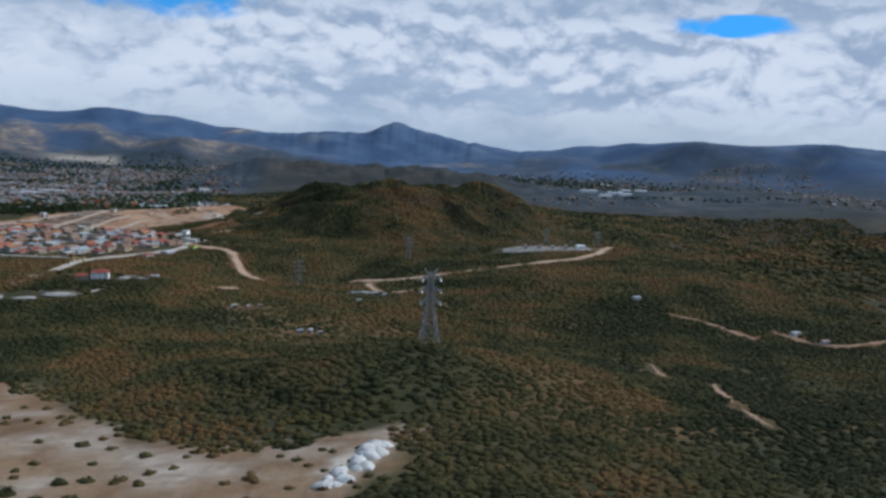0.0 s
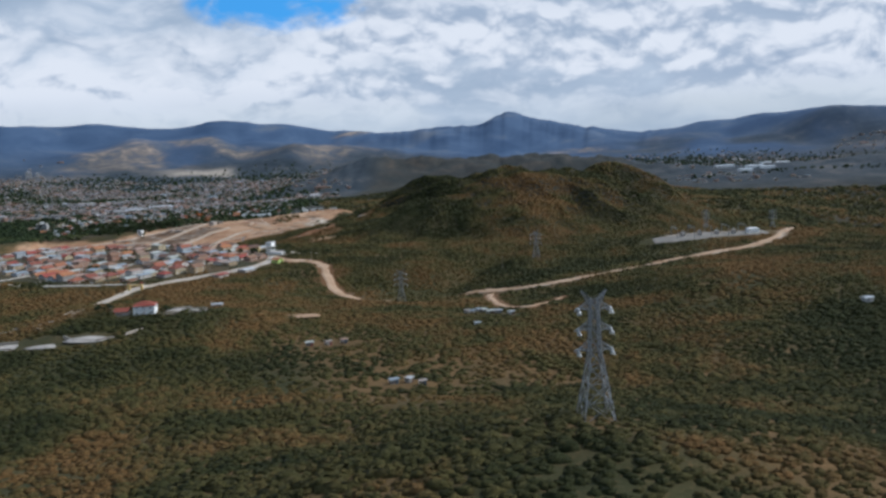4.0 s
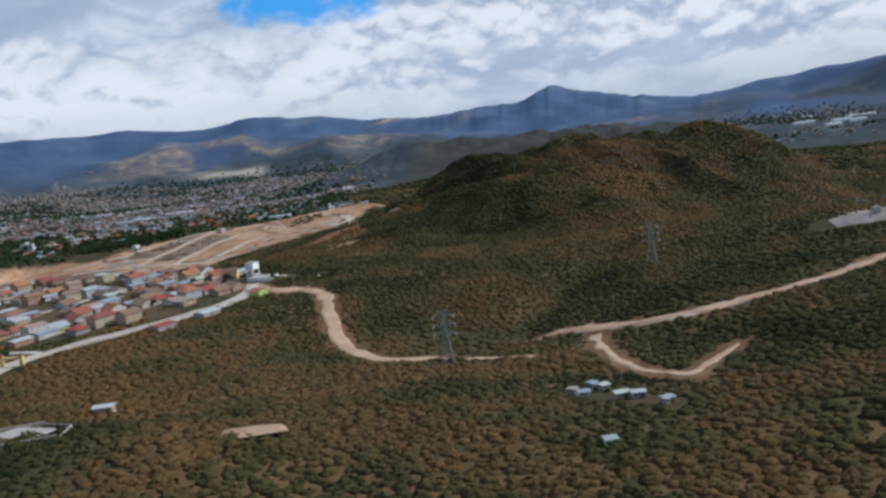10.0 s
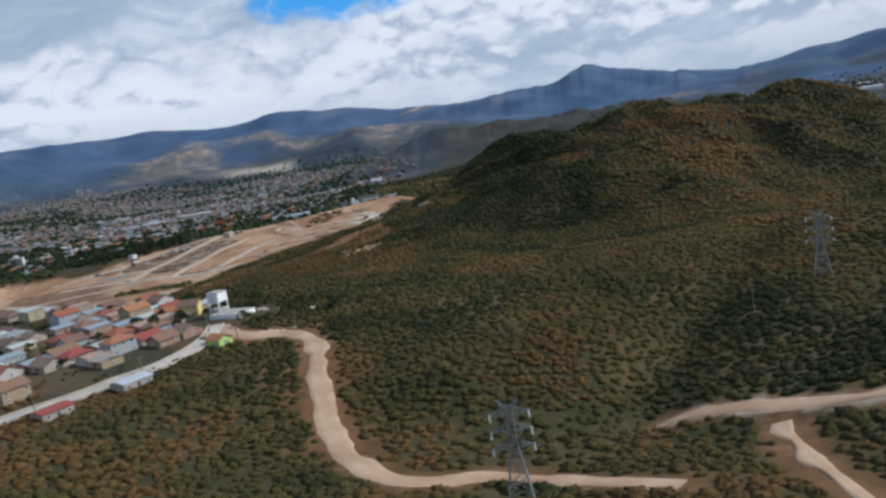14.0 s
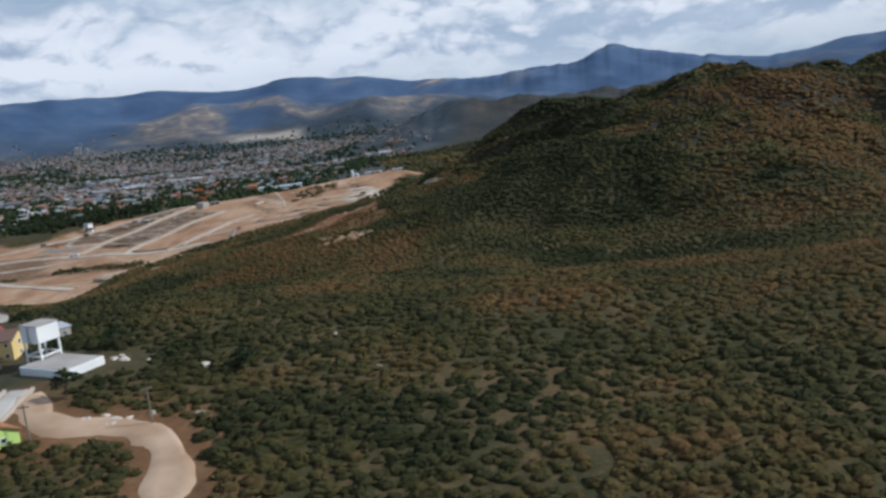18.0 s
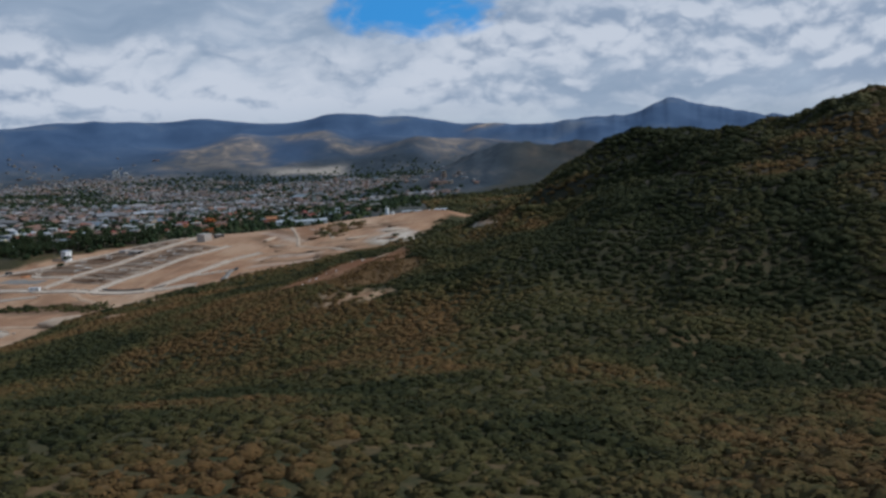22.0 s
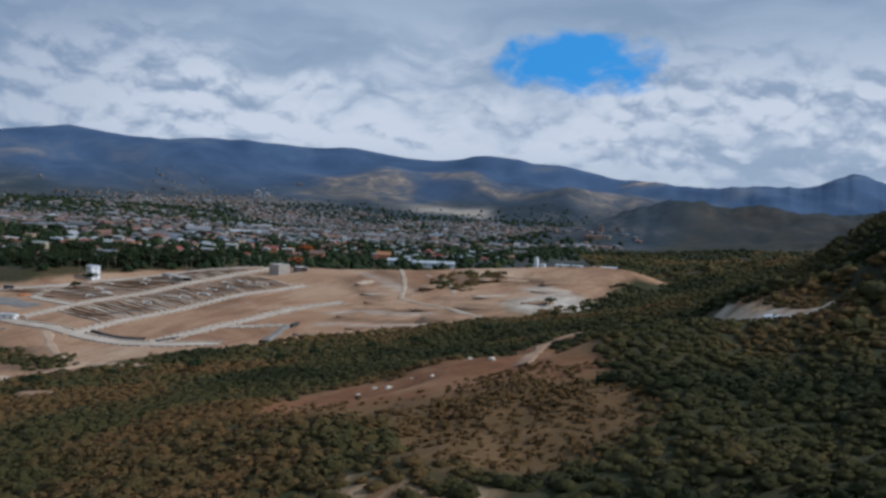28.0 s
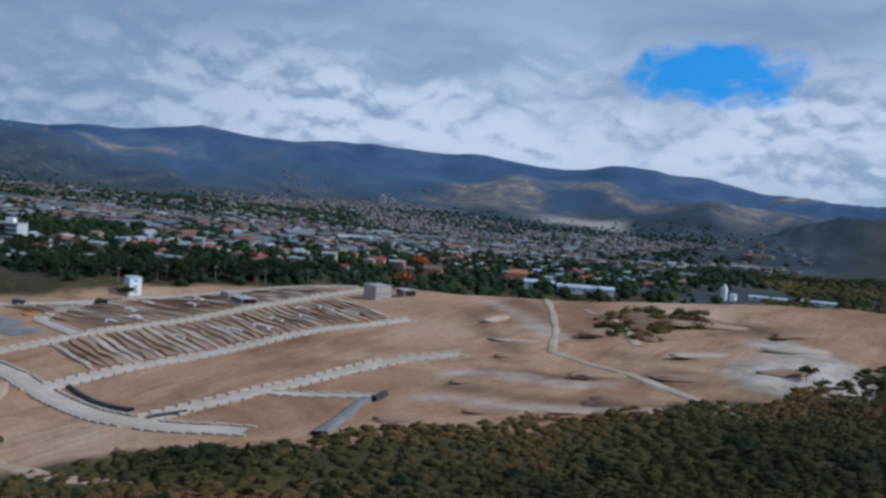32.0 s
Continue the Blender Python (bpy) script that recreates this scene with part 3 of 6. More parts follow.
def ground_object():
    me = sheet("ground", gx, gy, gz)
    r = np.hypot(gx - RANGE_EYE[0], gy - RANGE_EYE[1])
    earth = inside(SITE, gx, gy, 4, 9)
    put(me, "earth", np.maximum(earth, 0.5 * inside(QUARRY, gx, gy, 4, 9)))
    put(me, "bank", np.maximum(inside(BANK, gx, gy, 3, 6), inside([(-204, 1168), (-192, 1158), (-180, 1136), (-174, 1140), (-184, 1160), (-196, 1172)], gx, gy, 2, 4)))
    red = np.maximum(inside([(-278, 1093), (-246, 1098), (-224, 1099), (-216, 1102), (-222, 1116), (-230, 1150), (-244, 1142), (-250, 1118), (-278, 1108)], gx, gy, 4, 6), inside([(-206, 1168), (-194, 1158), (-180, 1128), (-172, 1136), (-184, 1162), (-198, 1174)], gx, gy, 3, 5))
    red = np.maximum(red, 0.55 * step(16, 7, near_line(dirt_road_lines["hill_road"][1:8], gx, gy) + 3 * fbm(gx, gy, 12, 71)))
    red = np.maximum(red, 0.7 * inside([(-28, 1150), (-60, 1300), (-50, 1330), (-20, 1200)], gx, gy, 8, 14))
    for line in list(dirt_road_lines.values())[:5]:
        red = np.maximum(red, 0.6 * step(7.5, 2.5, near_line(line, gx, gy) + 2.5 * fbm(gx, gy, 10, 75)))
    red = np.maximum(red, 0.7 * step(8, 3, near_line(dirt_road_lines["scar_track"], gx, gy) + 4 * fbm(gx, gy, 12, 76)))
    red = np.maximum(red, 0.55 * inside([(-386, 1382), (-345, 1323), (-329, 1322), (-362, 1377)], gx, gy, 6, 9))
    put(me, "red", red)
    turned = np.zeros(gx.shape)
    for poly in ([(-323, 1289), (-308, 1293), (-301, 1276), (-315, 1275)], [(-321, 1365), (-300, 1362), (-291, 1335), (-313, 1338)], [(-452, 1171), (-590, 1160), (-608, 1246), (-518, 1249), (-494, 1202)],
                 [(-290, 1306), (-278, 1308), (-271, 1287), (-283, 1285)], BUSHY[0], BUSHY[1], HEDGES[0], HEDGES[1], [(-288, 1274), (-276, 1275), (-276, 1258), (-291, 1259)]):
        turned = np.maximum(turned, inside(poly, gx, gy, 4, 6))
    for line, wide in (([(-354, 1275), (-344, 1277), (-333, 1278)], 2.2), ([(-363, 1282), (-346, 1287)], 1.8), ([(-393, 1372), (-344, 1320)], 2.2), ([(-401, 1348), (-354, 1294)], 2.0), ([(-332, 1305), (-300, 1306), (-287, 1297)], 2.4),
                       ([(-353, 1257), (-333, 1257), (-313, 1262), (-289, 1267)], 1.6)):
        turned = np.maximum(turned, 0.85 * step(wide + 2.5, wide * 0.5, near_line(line, gx, gy) + 1.8 * fbm(gx, gy, 9, 78)))
    put(me, "turned", turned)
    pale = inside(QUARRY, gx, gy, 4, 9) * np.clip(0.16 + 0.55 * fbm(gx, gy, 14, 77), 0.0, 0.6)
    pale = np.maximum(pale, 0.8 * inside([(-18, 192), (-20, 214), (-8, 226), (-4, 222), (-12, 198)], gx, gy, 2, 4))
    pale = np.maximum(pale, 0.8 * step(5.0, 2.5, near_line(CUT, gx, gy) + 1.6 * fbm(gx, gy, 6, 74)))
    pale = np.maximum(pale, inside([(74, 772), (92, 768), (118, 776), (150, 780), (156, 796), (120, 798), (84, 788)], gx, gy, 4, 8) * 0.5)
    pale = np.maximum(pale, inside([(-296, 1300), (-273, 1284), (-264, 1320), (-285, 1329)], gx, gy, 4, 10) * 0.9)
    pale = np.maximum(pale, 0.85 * step(3.5, 1.5, near_line(dirt_road_lines["valley_road"], gx, gy) + 2 * fbm(gx, gy, 9, 73)))
    pale = np.maximum(pale, 0.8 * inside([(-309, 1330), (-293, 1332), (-275, 1321), (-283, 1309), (-300, 1317)], gx, gy, 4, 8))
    for line in ([(-362, 1266), (-353, 1272), (-334, 1272), (-322, 1276)], [(-401, 1368), (-352, 1318)], [(-352, 1248), (-331, 1249), (-312, 1256), (-291, 1262)]):
        pale = np.maximum(pale, 0.55 * step(4.5, 1.2, near_line(line, gx, gy) + 1.5 * fbm(gx, gy, 8, 79)))
    # sunlit far hillside, its brightness painted in as pale ground
    pale = np.maximum(pale, 0.75 * inside([(-1540, 3640), (-1190, 3635), (-1230, 3740), (-1480, 3730)], gx, gy, 40, 60) * np.clip(0.5 + 0.9 * fbm(gx, gy, 120, 93), 0, 1))
    put(me, "pale", pale)
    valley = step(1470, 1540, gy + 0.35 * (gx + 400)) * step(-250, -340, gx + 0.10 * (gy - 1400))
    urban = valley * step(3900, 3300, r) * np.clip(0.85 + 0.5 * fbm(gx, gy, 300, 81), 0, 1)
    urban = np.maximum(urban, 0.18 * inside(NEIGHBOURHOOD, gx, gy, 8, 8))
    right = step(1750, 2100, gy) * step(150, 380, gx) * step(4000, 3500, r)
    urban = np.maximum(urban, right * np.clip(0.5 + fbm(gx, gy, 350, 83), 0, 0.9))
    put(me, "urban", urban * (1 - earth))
    # distance mask of the painted haze, with a trace on the middle ridges
    haze_blue = np.clip(step(3000, 3500, r + 220 * fbm(gx, gy, 600, 85)) + step(1700, 2300, gy) * (1 - valley) * 0.10, 0, 1)
    put(me, "haze_blue", haze_blue)
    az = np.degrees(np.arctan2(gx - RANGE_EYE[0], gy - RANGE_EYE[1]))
    # where the painted sun patches of the far range lie
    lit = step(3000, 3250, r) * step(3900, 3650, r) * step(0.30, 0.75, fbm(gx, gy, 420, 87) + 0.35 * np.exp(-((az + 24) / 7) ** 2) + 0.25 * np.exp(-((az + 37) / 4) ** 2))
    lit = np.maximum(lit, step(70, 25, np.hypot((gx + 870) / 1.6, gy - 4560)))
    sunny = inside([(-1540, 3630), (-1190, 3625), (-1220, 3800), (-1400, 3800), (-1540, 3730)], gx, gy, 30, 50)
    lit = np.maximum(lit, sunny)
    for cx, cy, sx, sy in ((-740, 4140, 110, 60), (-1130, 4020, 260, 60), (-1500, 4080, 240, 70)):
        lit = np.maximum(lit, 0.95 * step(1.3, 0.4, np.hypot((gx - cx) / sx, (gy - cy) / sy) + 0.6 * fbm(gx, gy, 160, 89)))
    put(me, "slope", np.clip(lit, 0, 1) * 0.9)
    west = inside(WEST_WOOD, gx, gy, 12, 16)
    woods = step(70, 105, gz) * step(860, 960, gy) * step(2600, 2000, gy)
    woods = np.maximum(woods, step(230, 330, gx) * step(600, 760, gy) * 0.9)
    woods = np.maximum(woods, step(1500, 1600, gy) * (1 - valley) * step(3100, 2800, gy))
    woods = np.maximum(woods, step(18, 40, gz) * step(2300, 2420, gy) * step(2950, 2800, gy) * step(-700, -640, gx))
    put(me, "woods", np.clip(np.maximum(woods, west), 0, 1) * (1 - earth))
    dry = np.clip(step(0.0, 0.45, fbm(gx, gy, 150, 91)) * step(900, 700, gy) + inside([(-140, 560), (-60, 520), (-10, 470), (-60, 420), (-150, 470)], gx, gy, 14, 20), 0, 1)
    dry = np.maximum(dry * 0.65, inside(SCAR, gx, gy, 5, 5))
    put(me, "dry", dry)
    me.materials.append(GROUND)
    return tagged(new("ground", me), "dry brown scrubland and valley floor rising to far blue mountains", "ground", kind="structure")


ground = ground_object()


def top(x, y):
    return float(height(np.array([x]), np.array([y]))[0])


def smooth_line(points, every):
    """A rounded line through the points, with a point every so many metres."""
    p = np.array(points, float)
    for _ in range(3):
        q = np.empty((2 * len(p) - 2, 2))
        q[0::2], q[1::2] = 0.75 * p[:-1] + 0.25 * p[1:], 0.25 * p[:-1] + 0.75 * p[1:]
        p = np.vstack([p[:1], q, p[-1:]])
    s = np.r_[0, np.cumsum(np.hypot(*np.diff(p, axis=0).T))]
    t = np.linspace(0, s[-1], max(3, round(s[-1] / every)))
    return np.stack([np.interp(t, s, p[:, 0]), np.interp(t, s, p[:, 1])], -1)


def strip(name, points, width, material, label, lift=0.25, ragged=0.0, every=4.0, kerb=None, cat="road", level=None):
    """A road laid over the land, with kerbs as parts where it has them."""
    p = smooth_line(points, every)
    d = np.gradient(p, axis=0)
    d /= np.hypot(d[:, 0], d[:, 1])[:, None]
    n = np.stack([-d[:, 1], d[:, 0]], -1)
    wob = (ragged * fbm(p[:, 0], p[:, 1], 9, 101), ragged * fbm(p[:, 0], p[:, 1], 9, 131))
    us = np.linspace(-1, 1, 7)
    xs = np.stack([p[:, 0] + n[:, 0] * (u * width / 2 + wob[0 if u < 0 else 1] * abs(u)) for u in us], 0)
    ys = np.stack([p[:, 1] + n[:, 1] * (u * width / 2 + wob[0 if u < 0 else 1] * abs(u)) for u in us], 0)
    hz = np.maximum(height(xs, ys), height(p[:, 0], p[:, 1])[None] - 0.6) + lift
    hz[[0, -1]] -= lift + 0.4
    me = sheet(name, xs, ys, hz)
    me.materials.append(material)
    ob = tagged(new(name, me), label, cat, kind="structure")
    if kerb:
        for side in (-1, 1):
            off, wide, high = side * (width / 2 - 0.1), 0.5, 0.35
            prof = [(-wide / 2, -0.4), (-wide / 2, high), (wide / 2, high), (wide / 2, -0.4)]
            kx = np.stack([p[:, 0] + n[:, 0] * (off + side * a) for a, _ in prof], 0)
            ky = np.stack([p[:, 1] + n[:, 1] * (off + side * a) for a, _ in prof], 0)
            kz = height(p[:, 0] + n[:, 0] * off, p[:, 1] + n[:, 1] * off) + lift
            km = sheet("kerb", kx, ky, np.stack([kz + b for _, b in prof], 0))
            km.polygons.foreach_set("use_smooth", np.zeros(len(km.polygons), bool))
            km.materials.append(kerb)
            k = new("kerb", km)
            k.parent = ob
    return ob


for road_name, line in dirt_road_lines.items():
    wide = dict(hill_road=6.5, valley_road=5.5, branch_road=3.6, upper_track=3.0, lower_track=3.0, footpath=2.0, goat_path=2.0, scar_track=3.4)[road_name]
    strip(road_name, line, wide, RUT if road_name in ("scar_track", "footpath", "goat_path", "upper_track", "lower_track") else TRACK, "pale dusty dirt track through dry scrub", 0.3, 1.7, 2.5)

# ---- building blocks ----
def part(name, bm, material, parent=None, label="", smooth=False):
    me = bpy.data.meshes.new(name)
    bm.to_mesh(me)
    bm.free()
    if smooth:
        me.polygons.foreach_set("use_smooth", np.ones(len(me.polygons), bool))
    for m in material if isinstance(material, (list, tuple)) else [material]:
        me.materials.append(m)
    ob = new(name, me)
    if parent:
        ob.parent = parent
    if label:
        ob["label"] = label
    return ob


def share(name, like, parent, m):
    """A part on the mesh of another part."""
    ob = new(name, like.data)
    ob.parent = parent
    ob.matrix_basis = m
    return ob


def thing(name, x, y, z, turn, label, category, group=""):
    ob = new(name)
    ob.matrix_basis = pose(x, y, z, 0, 0, turn)
    return tagged(ob, label, category, group)


def box(bm, x0, x1, y0, y1, z0, z1, bevel=0.0):
    v = [bm.verts.new(p) for p in ((x0, y0, z0), (x1, y0, z0), (x1, y1, z0), (x0, y1, z0), (x0, y0, z1), (x1, y0, z1), (x1, y1, z1), (x0, y1, z1))]
    faces = [bm.faces.new([v[i] for i in q]) for q in ((3, 2, 1, 0), (4, 5, 6, 7), (0, 1, 5, 4), (1, 2, 6, 5), (2, 3, 7, 6), (3, 0, 4, 7))]
    if bevel:
        bmesh.ops.bevel(bm, geom=list({e for f in faces for e in f.edges}), offset=bevel, segments=1, affect="EDGES")
    return bm


def boxed(x0, x1, y0, y1, z0, z1, bevel=0.0):
    return box(bmesh.new(), x0, x1, y0, y1, z0, z1, bevel)


def beam(bm, a, b, r0, r1=None, sides=4):
    a, b = Vector(a), Vector(b)
    r1 = r0 if r1 is None else r1
    q = (b - a).to_track_quat("Z", "Y")
    rings = [[bm.verts.new(c + q @ Vector((r * math.cos(t), r * math.sin(t), 0))) for t in [2 * math.pi * (k + 0.5) / sides for k in range(sides)]] for c, r in ((a, r0), (b, r1))]
    for k in range(sides):
        bm.faces.new((rings[0][k], rings[0][(k + 1) % sides], rings[1][(k + 1) % sides], rings[1][k]))
    bm.faces.new(rings[0][::-1])
    bm.faces.new(rings[1])
    return bm


def tube(points, radii, sides=4):
    """One unbroken round bar through the points."""
    bm, rings = bmesh.new(), []
    points = [Vector(p) for p in points]
    for i, p in enumerate(points):
        q = (points[min(i + 1, len(points) - 1)] - points[max(i - 1, 0)]).to_track_quat("Z", "Y")
        rings.append([bm.verts.new(p + q @ Vector((radii[i] * math.cos(t), radii[i] * math.sin(t), 0))) for t in [2 * math.pi * (k + 0.5) / sides for k in range(sides)]])
    for a, c in zip(rings, rings[1:]):
        for k in range(sides):
            bm.faces.new((a[k], a[(k + 1) % sides], c[(k + 1) % sides], c[k]))
    bm.faces.new(rings[0][::-1])
    bm.faces.new(rings[-1])
    return bm


def joined(name, verts, faces, material, tone=None):
    """One mesh out of arrays of corners and of equal-sided faces."""
    me = bpy.data.meshes.new(name)
    me.vertices.add(len(verts))
    me.vertices.foreach_set("co", np.ascontiguousarray(verts, np.float32).ravel())
    k = faces.shape[1]
    me.loops.add(faces.size)
    me.loops.foreach_set("vertex_index", np.ascontiguousarray(faces, np.int32).ravel())
    me.polygons.add(len(faces))
    me.polygons.foreach_set("loop_start", np.arange(0, faces.size, k, dtype=np.int32))
    me.update(calc_edges=True)
    if tone is not None:
        put(me, "tone", tone)
        me.polygons.foreach_set("use_smooth", np.ones(len(faces), bool))
    me.materials.append(material)
    return me


def foliage(rng, centres, radii, tall, leaves, leaf, tones):
    """Clumps of small leaf sprays round each centre: corners, faces, tone of each corner."""
    n = len(centres)
    u = rng.normal(size=(n, leaves, 3))
    u /= np.linalg.norm(u, axis=-1, keepdims=True)
    u[..., 2] = np.abs(u[..., 2]) * 1.1 - 0.25
    rad = (0.55 + 0.5 * rng.random((n, leaves, 1))) * radii[:, None, None]
    c = centres[:, None] + u * rad * np.array([1, 1, tall])
    nrm = u * 0.7 + rng.normal(size=u.shape) * 0.35 + np.array([0, 0, 0.75])
    nrm /= np.linalg.norm(nrm, axis=-1, keepdims=True)
    ref = rng.normal(size=u.shape)
    a = np.cross(nrm, ref)
    a /= np.linalg.norm(a, axis=-1, keepdims=True)
    b = np.cross(nrm, a)
    size = (leaf * radii[:, None, None]) * (0.6 + 0.8 * rng.random((n, leaves, 1)))
    spray = np.stack([c - a * size * 0.8 - b * size * 0.55, c + a * size * 0.8 - b * size * 0.6, c + b * size * 1.05], 2)
    verts = spray.reshape(-1, 3)
    faces = np.arange(len(verts)).reshape(-1, 3)
    tone = np.repeat(np.clip(tones[:, None] + rng.normal(size=(n, leaves)) * 0.07, 0, 1).ravel(), 3)
    return verts, faces, tone


def lumps(rng, centres, radii, tall, tones, sides=4):
    """The dense body of each bush: an uneven dome."""
    n = len(centres)
    turn = rng.random((n, 1)) * 6.28 + np.arange(sides) * 2 * math.pi / sides
    pts = []
    for lift, wide in ((-0.55, 0.85), (0.15, 1.0)):
        r = radii[:, None] * wide * rng.uniform(0.7, 1.2, (n, sides))
        pts.append(np.stack([np.cos(turn + lift) * r, np.sin(turn + lift) * r, radii[:, None] * tall * (lift + rng.uniform(-0.2, 0.2, (n, sides)))], -1))
    crown = np.zeros((n, 1, 3))
    crown[:, 0] = rng.uniform(-0.25, 0.25, (n, 3)) * radii[:, None]
    crown[:, 0, 2] += radii * tall * 0.8
    v = (np.concatenate(pts + [crown], 1) + centres[:, None]).reshape(-1, 3)
    f = []
    for k in range(sides):
        q = (k + 1) % sides
        f += [(k, q, sides + k), (q, sides + q, sides + k), (sides + k, sides + q, 2 * sides)]
    f = (np.array(f)[None] + (np.arange(n) * (2 * sides + 1))[:, None, None]).reshape(-1, 3)
    return v, f, np.repeat(tones, 2 * sides + 1)


def scatter(rng, x0, x1, y0, y1, gap):
    nx, ny = int((x1 - x0) / gap), int((y1 - y0) / gap)
    x, y = np.meshgrid(x0 + (np.arange(nx) + 0.5) * gap, y0 + (np.arange(ny) + 0.5) * gap)
    return (x + rng.uniform(-0.6, 0.6, x.shape) * gap).ravel(), (y + rng.uniform(-0.6, 0.6, x.shape) * gap).ravel()

# ---- housing site: roads, terraces, buildings under construction ----
SITE_ROADS = dict(
    upper_street=[(-590, 1268), (-560, 1277), (-542, 1287), (-528, 1296), (-521, 1311), (-508, 1327), (-498, 1344), (-484, 1358), (-464, 1372)],
    second_street=[(-482, 1230), (-480, 1244), (-480, 1256), (-475, 1281), (-469, 1305), (-464, 1336), (-455, 1368)],
    third_street=[(-435, 1211), (-434, 1232), (-430, 1249), (-425, 1273), (-419, 1297), (-407, 1324)],
    fourth_street=[(-394, 1203), (-391, 1216), (-388, 1228), (-385, 1240), (-382, 1255), (-377, 1274), (-366, 1286)],
    cross_street=[(-560, 1236), (-510, 1230), (-476, 1222), (-458, 1217), (-443, 1212), (-428, 1208), (-412, 1204), (-398, 1202), (-382, 1203), (-369, 1208)],
    link_street=[(-482, 1256), (-502, 1263), (-521, 1270), (-524, 1284), (-527, 1296)],
    lower_street=[(-386, 1231), (-373, 1236), (-363, 1241)],
    west_street=[(-600, 1210), (-560, 1192), (-516, 1172), (-470, 1150), (-425, 1128)],
    west_lane=[(-470, 1208), (-520, 1204), (-570, 1196), (-610, 1188)])
for road_name, line in SITE_ROADS.items():
    wide = dict(lower_street=3.4, link_street=4.4, west_lane=4.0).get(road_name, 6.0)
    strip(road_name, line, wide, PAVED, "new pale concrete street with kerbs across bare earth", 0.22 + 0.02 * len(road_name) / 5, 0, 3.0)
kerb_block = boxed(-1.25, 1.25, -0.28, 0.28, -0.5, 0.34, 0.05)
kerb_data = bpy.data.meshes.new("kerb_stone")
kerb_block.to_mesh(kerb_data)
kerb_block.free()
kerb_data.materials.append(KERB)
rng = np.random.default_rng(3)
for road_name, line in SITE_ROADS.items():
    wide = dict(lower_street=3.4, link_street=4.4, west_lane=4.0).get(road_name, 6.0)
    p = smooth_line(line, 3.0)
    d = np.gradient(p, axis=0)
    d /= np.hypot(d[:, 0], d[:, 1])[:, None]
    for i in range(len(p)):
        for side in (-1, 1):
            x, y = p[i] + np.array([-d[i, 1], d[i, 0]]) * side * (wide / 2 + 0.1)
            others = [near_line(o, np.array([x]), np.array([y]))[0] for n, o in SITE_ROADS.items() if n != road_name]
            if min(others) < 2.6 or rng.random() < 0.04:
                continue
            ob = new("kerb_stone", kerb_data)
            ob.parent = bpy.data.objects[road_name]
            ob.matrix_basis = pose(x, y, top(x, y) + 0.12, 0, 0, math.degrees(math.atan2(d[i, 1], d[i, 0])) + rng.normal() * 1.5)
strip("haul_track", [(-362, 1176), (-372, 1172), (-380, 1171), (-392, 1172), (-406, 1176), (-430, 1194), (-446, 1208)], 4.6, TRACK, "rutted earth track below the new streets", 0.3, 1.2, 3.0)
strip("haul_track", [(-392, 1172), (-398, 1150), (-410, 1138), (-440, 1142), (-476, 1150)], 4.0, TRACK, "worn pale track round a lower terrace", 0.34, 1.2, 3.0)
strip("haul_track", [(-410, 1100), (-440, 1104), (-480, 1098), (-520, 1090)], 3.4, TRACK, "worn pale track across the lower site", 0.3, 1.2, 3.0)
strip("rubble_bank", [(-354, 1212), (-357, 1220), (-360, 1230), (-362, 1238)], 3.6, GRAVEL, "grey tongue of rubble tipped at a street's end", 0.9, 0.8, 2.0, cat="rubble")

EARTH = weathered("raked_earth", (0.30, 0.20, 0.13), (0.38, 0.26, 0.175), 3.0, 0.95, 0.1, stain=0.4, bump=0.15)
EARTH_PALE = weathered("pale_spoil", (0.36, 0.27, 0.195), (0.47, 0.385, 0.30), 2.0, 0.95, 0.1, stain=0.3, bump=0.15)
EARTH_DARK = weathered("turned_earth", (0.22, 0.14, 0.088), (0.31, 0.205, 0.138), 2.5, 0.95, 0.1, stain=0.4, bump=0.15)


def along(line, s):
    p = np.array(line, float)
    d = np.r_[0, np.cumsum(np.hypot(*np.diff(p, axis=0).T))]
    t = s * d[-1]
    return np.array([np.interp(t, d, p[:, 0]), np.interp(t, d, p[:, 1])])


def terrace_block(name, left, right, n, s0, s1, shift, label, rng):
    """House plots stepping up between two streets: each plot is a tilted slab of earth with a ragged bank."""
    root = tagged(new(name), label, "earthwork", kind="structure")
    for i in range(n):
        a, b = s0 + (s1 - s0) * i / n, s0 + (s1 - s0) * (i + 0.93) / n
        rows = []
        for u in np.linspace(0.10, 0.90, 6):
            for s, edge in ((a, 0), (a + (b - a) * 0.16, 1), (b - (b - a) * 0.3, 2), (b, 3)):
                s = s + 0.004 * rng.normal()
                p = along(left, s) * (1 - u) + along(right, min(1.0, s + shift)) * u
                base = top(*p)
                lift = (-0.3, 0.55, 0.15, -0.3)[edge] * (1 if 0.15 < u < 0.85 else 0.55) + rng.normal() * 0.10
                rows.append((*p, base + lift + 0.1))
        bm = bmesh.new()
        v = [bm.verts.new(q) for q in rows]
        for r in range(5):
            for c in range(3):
                bm.faces.new((v[r * 4 + c], v[r * 4 + c + 1], v[r * 4 + c + 5], v[r * 4 + c + 4]))
        bmesh.ops.recalc_face_normals(bm, faces=bm.faces)
        part("terrace", bm, (EARTH, EARTH_PALE, EARTH_PALE, EARTH_DARK, EARTH)[rng.integers(0, 5)], root)
    return root


rng = np.random.default_rng(7)
terrace_block("upper_plots", SITE_ROADS["upper_street"][1:], SITE_ROADS["second_street"][2:], 32, 0.02, 0.86, 0.08, "stepped bare house plots between two new streets", rng)
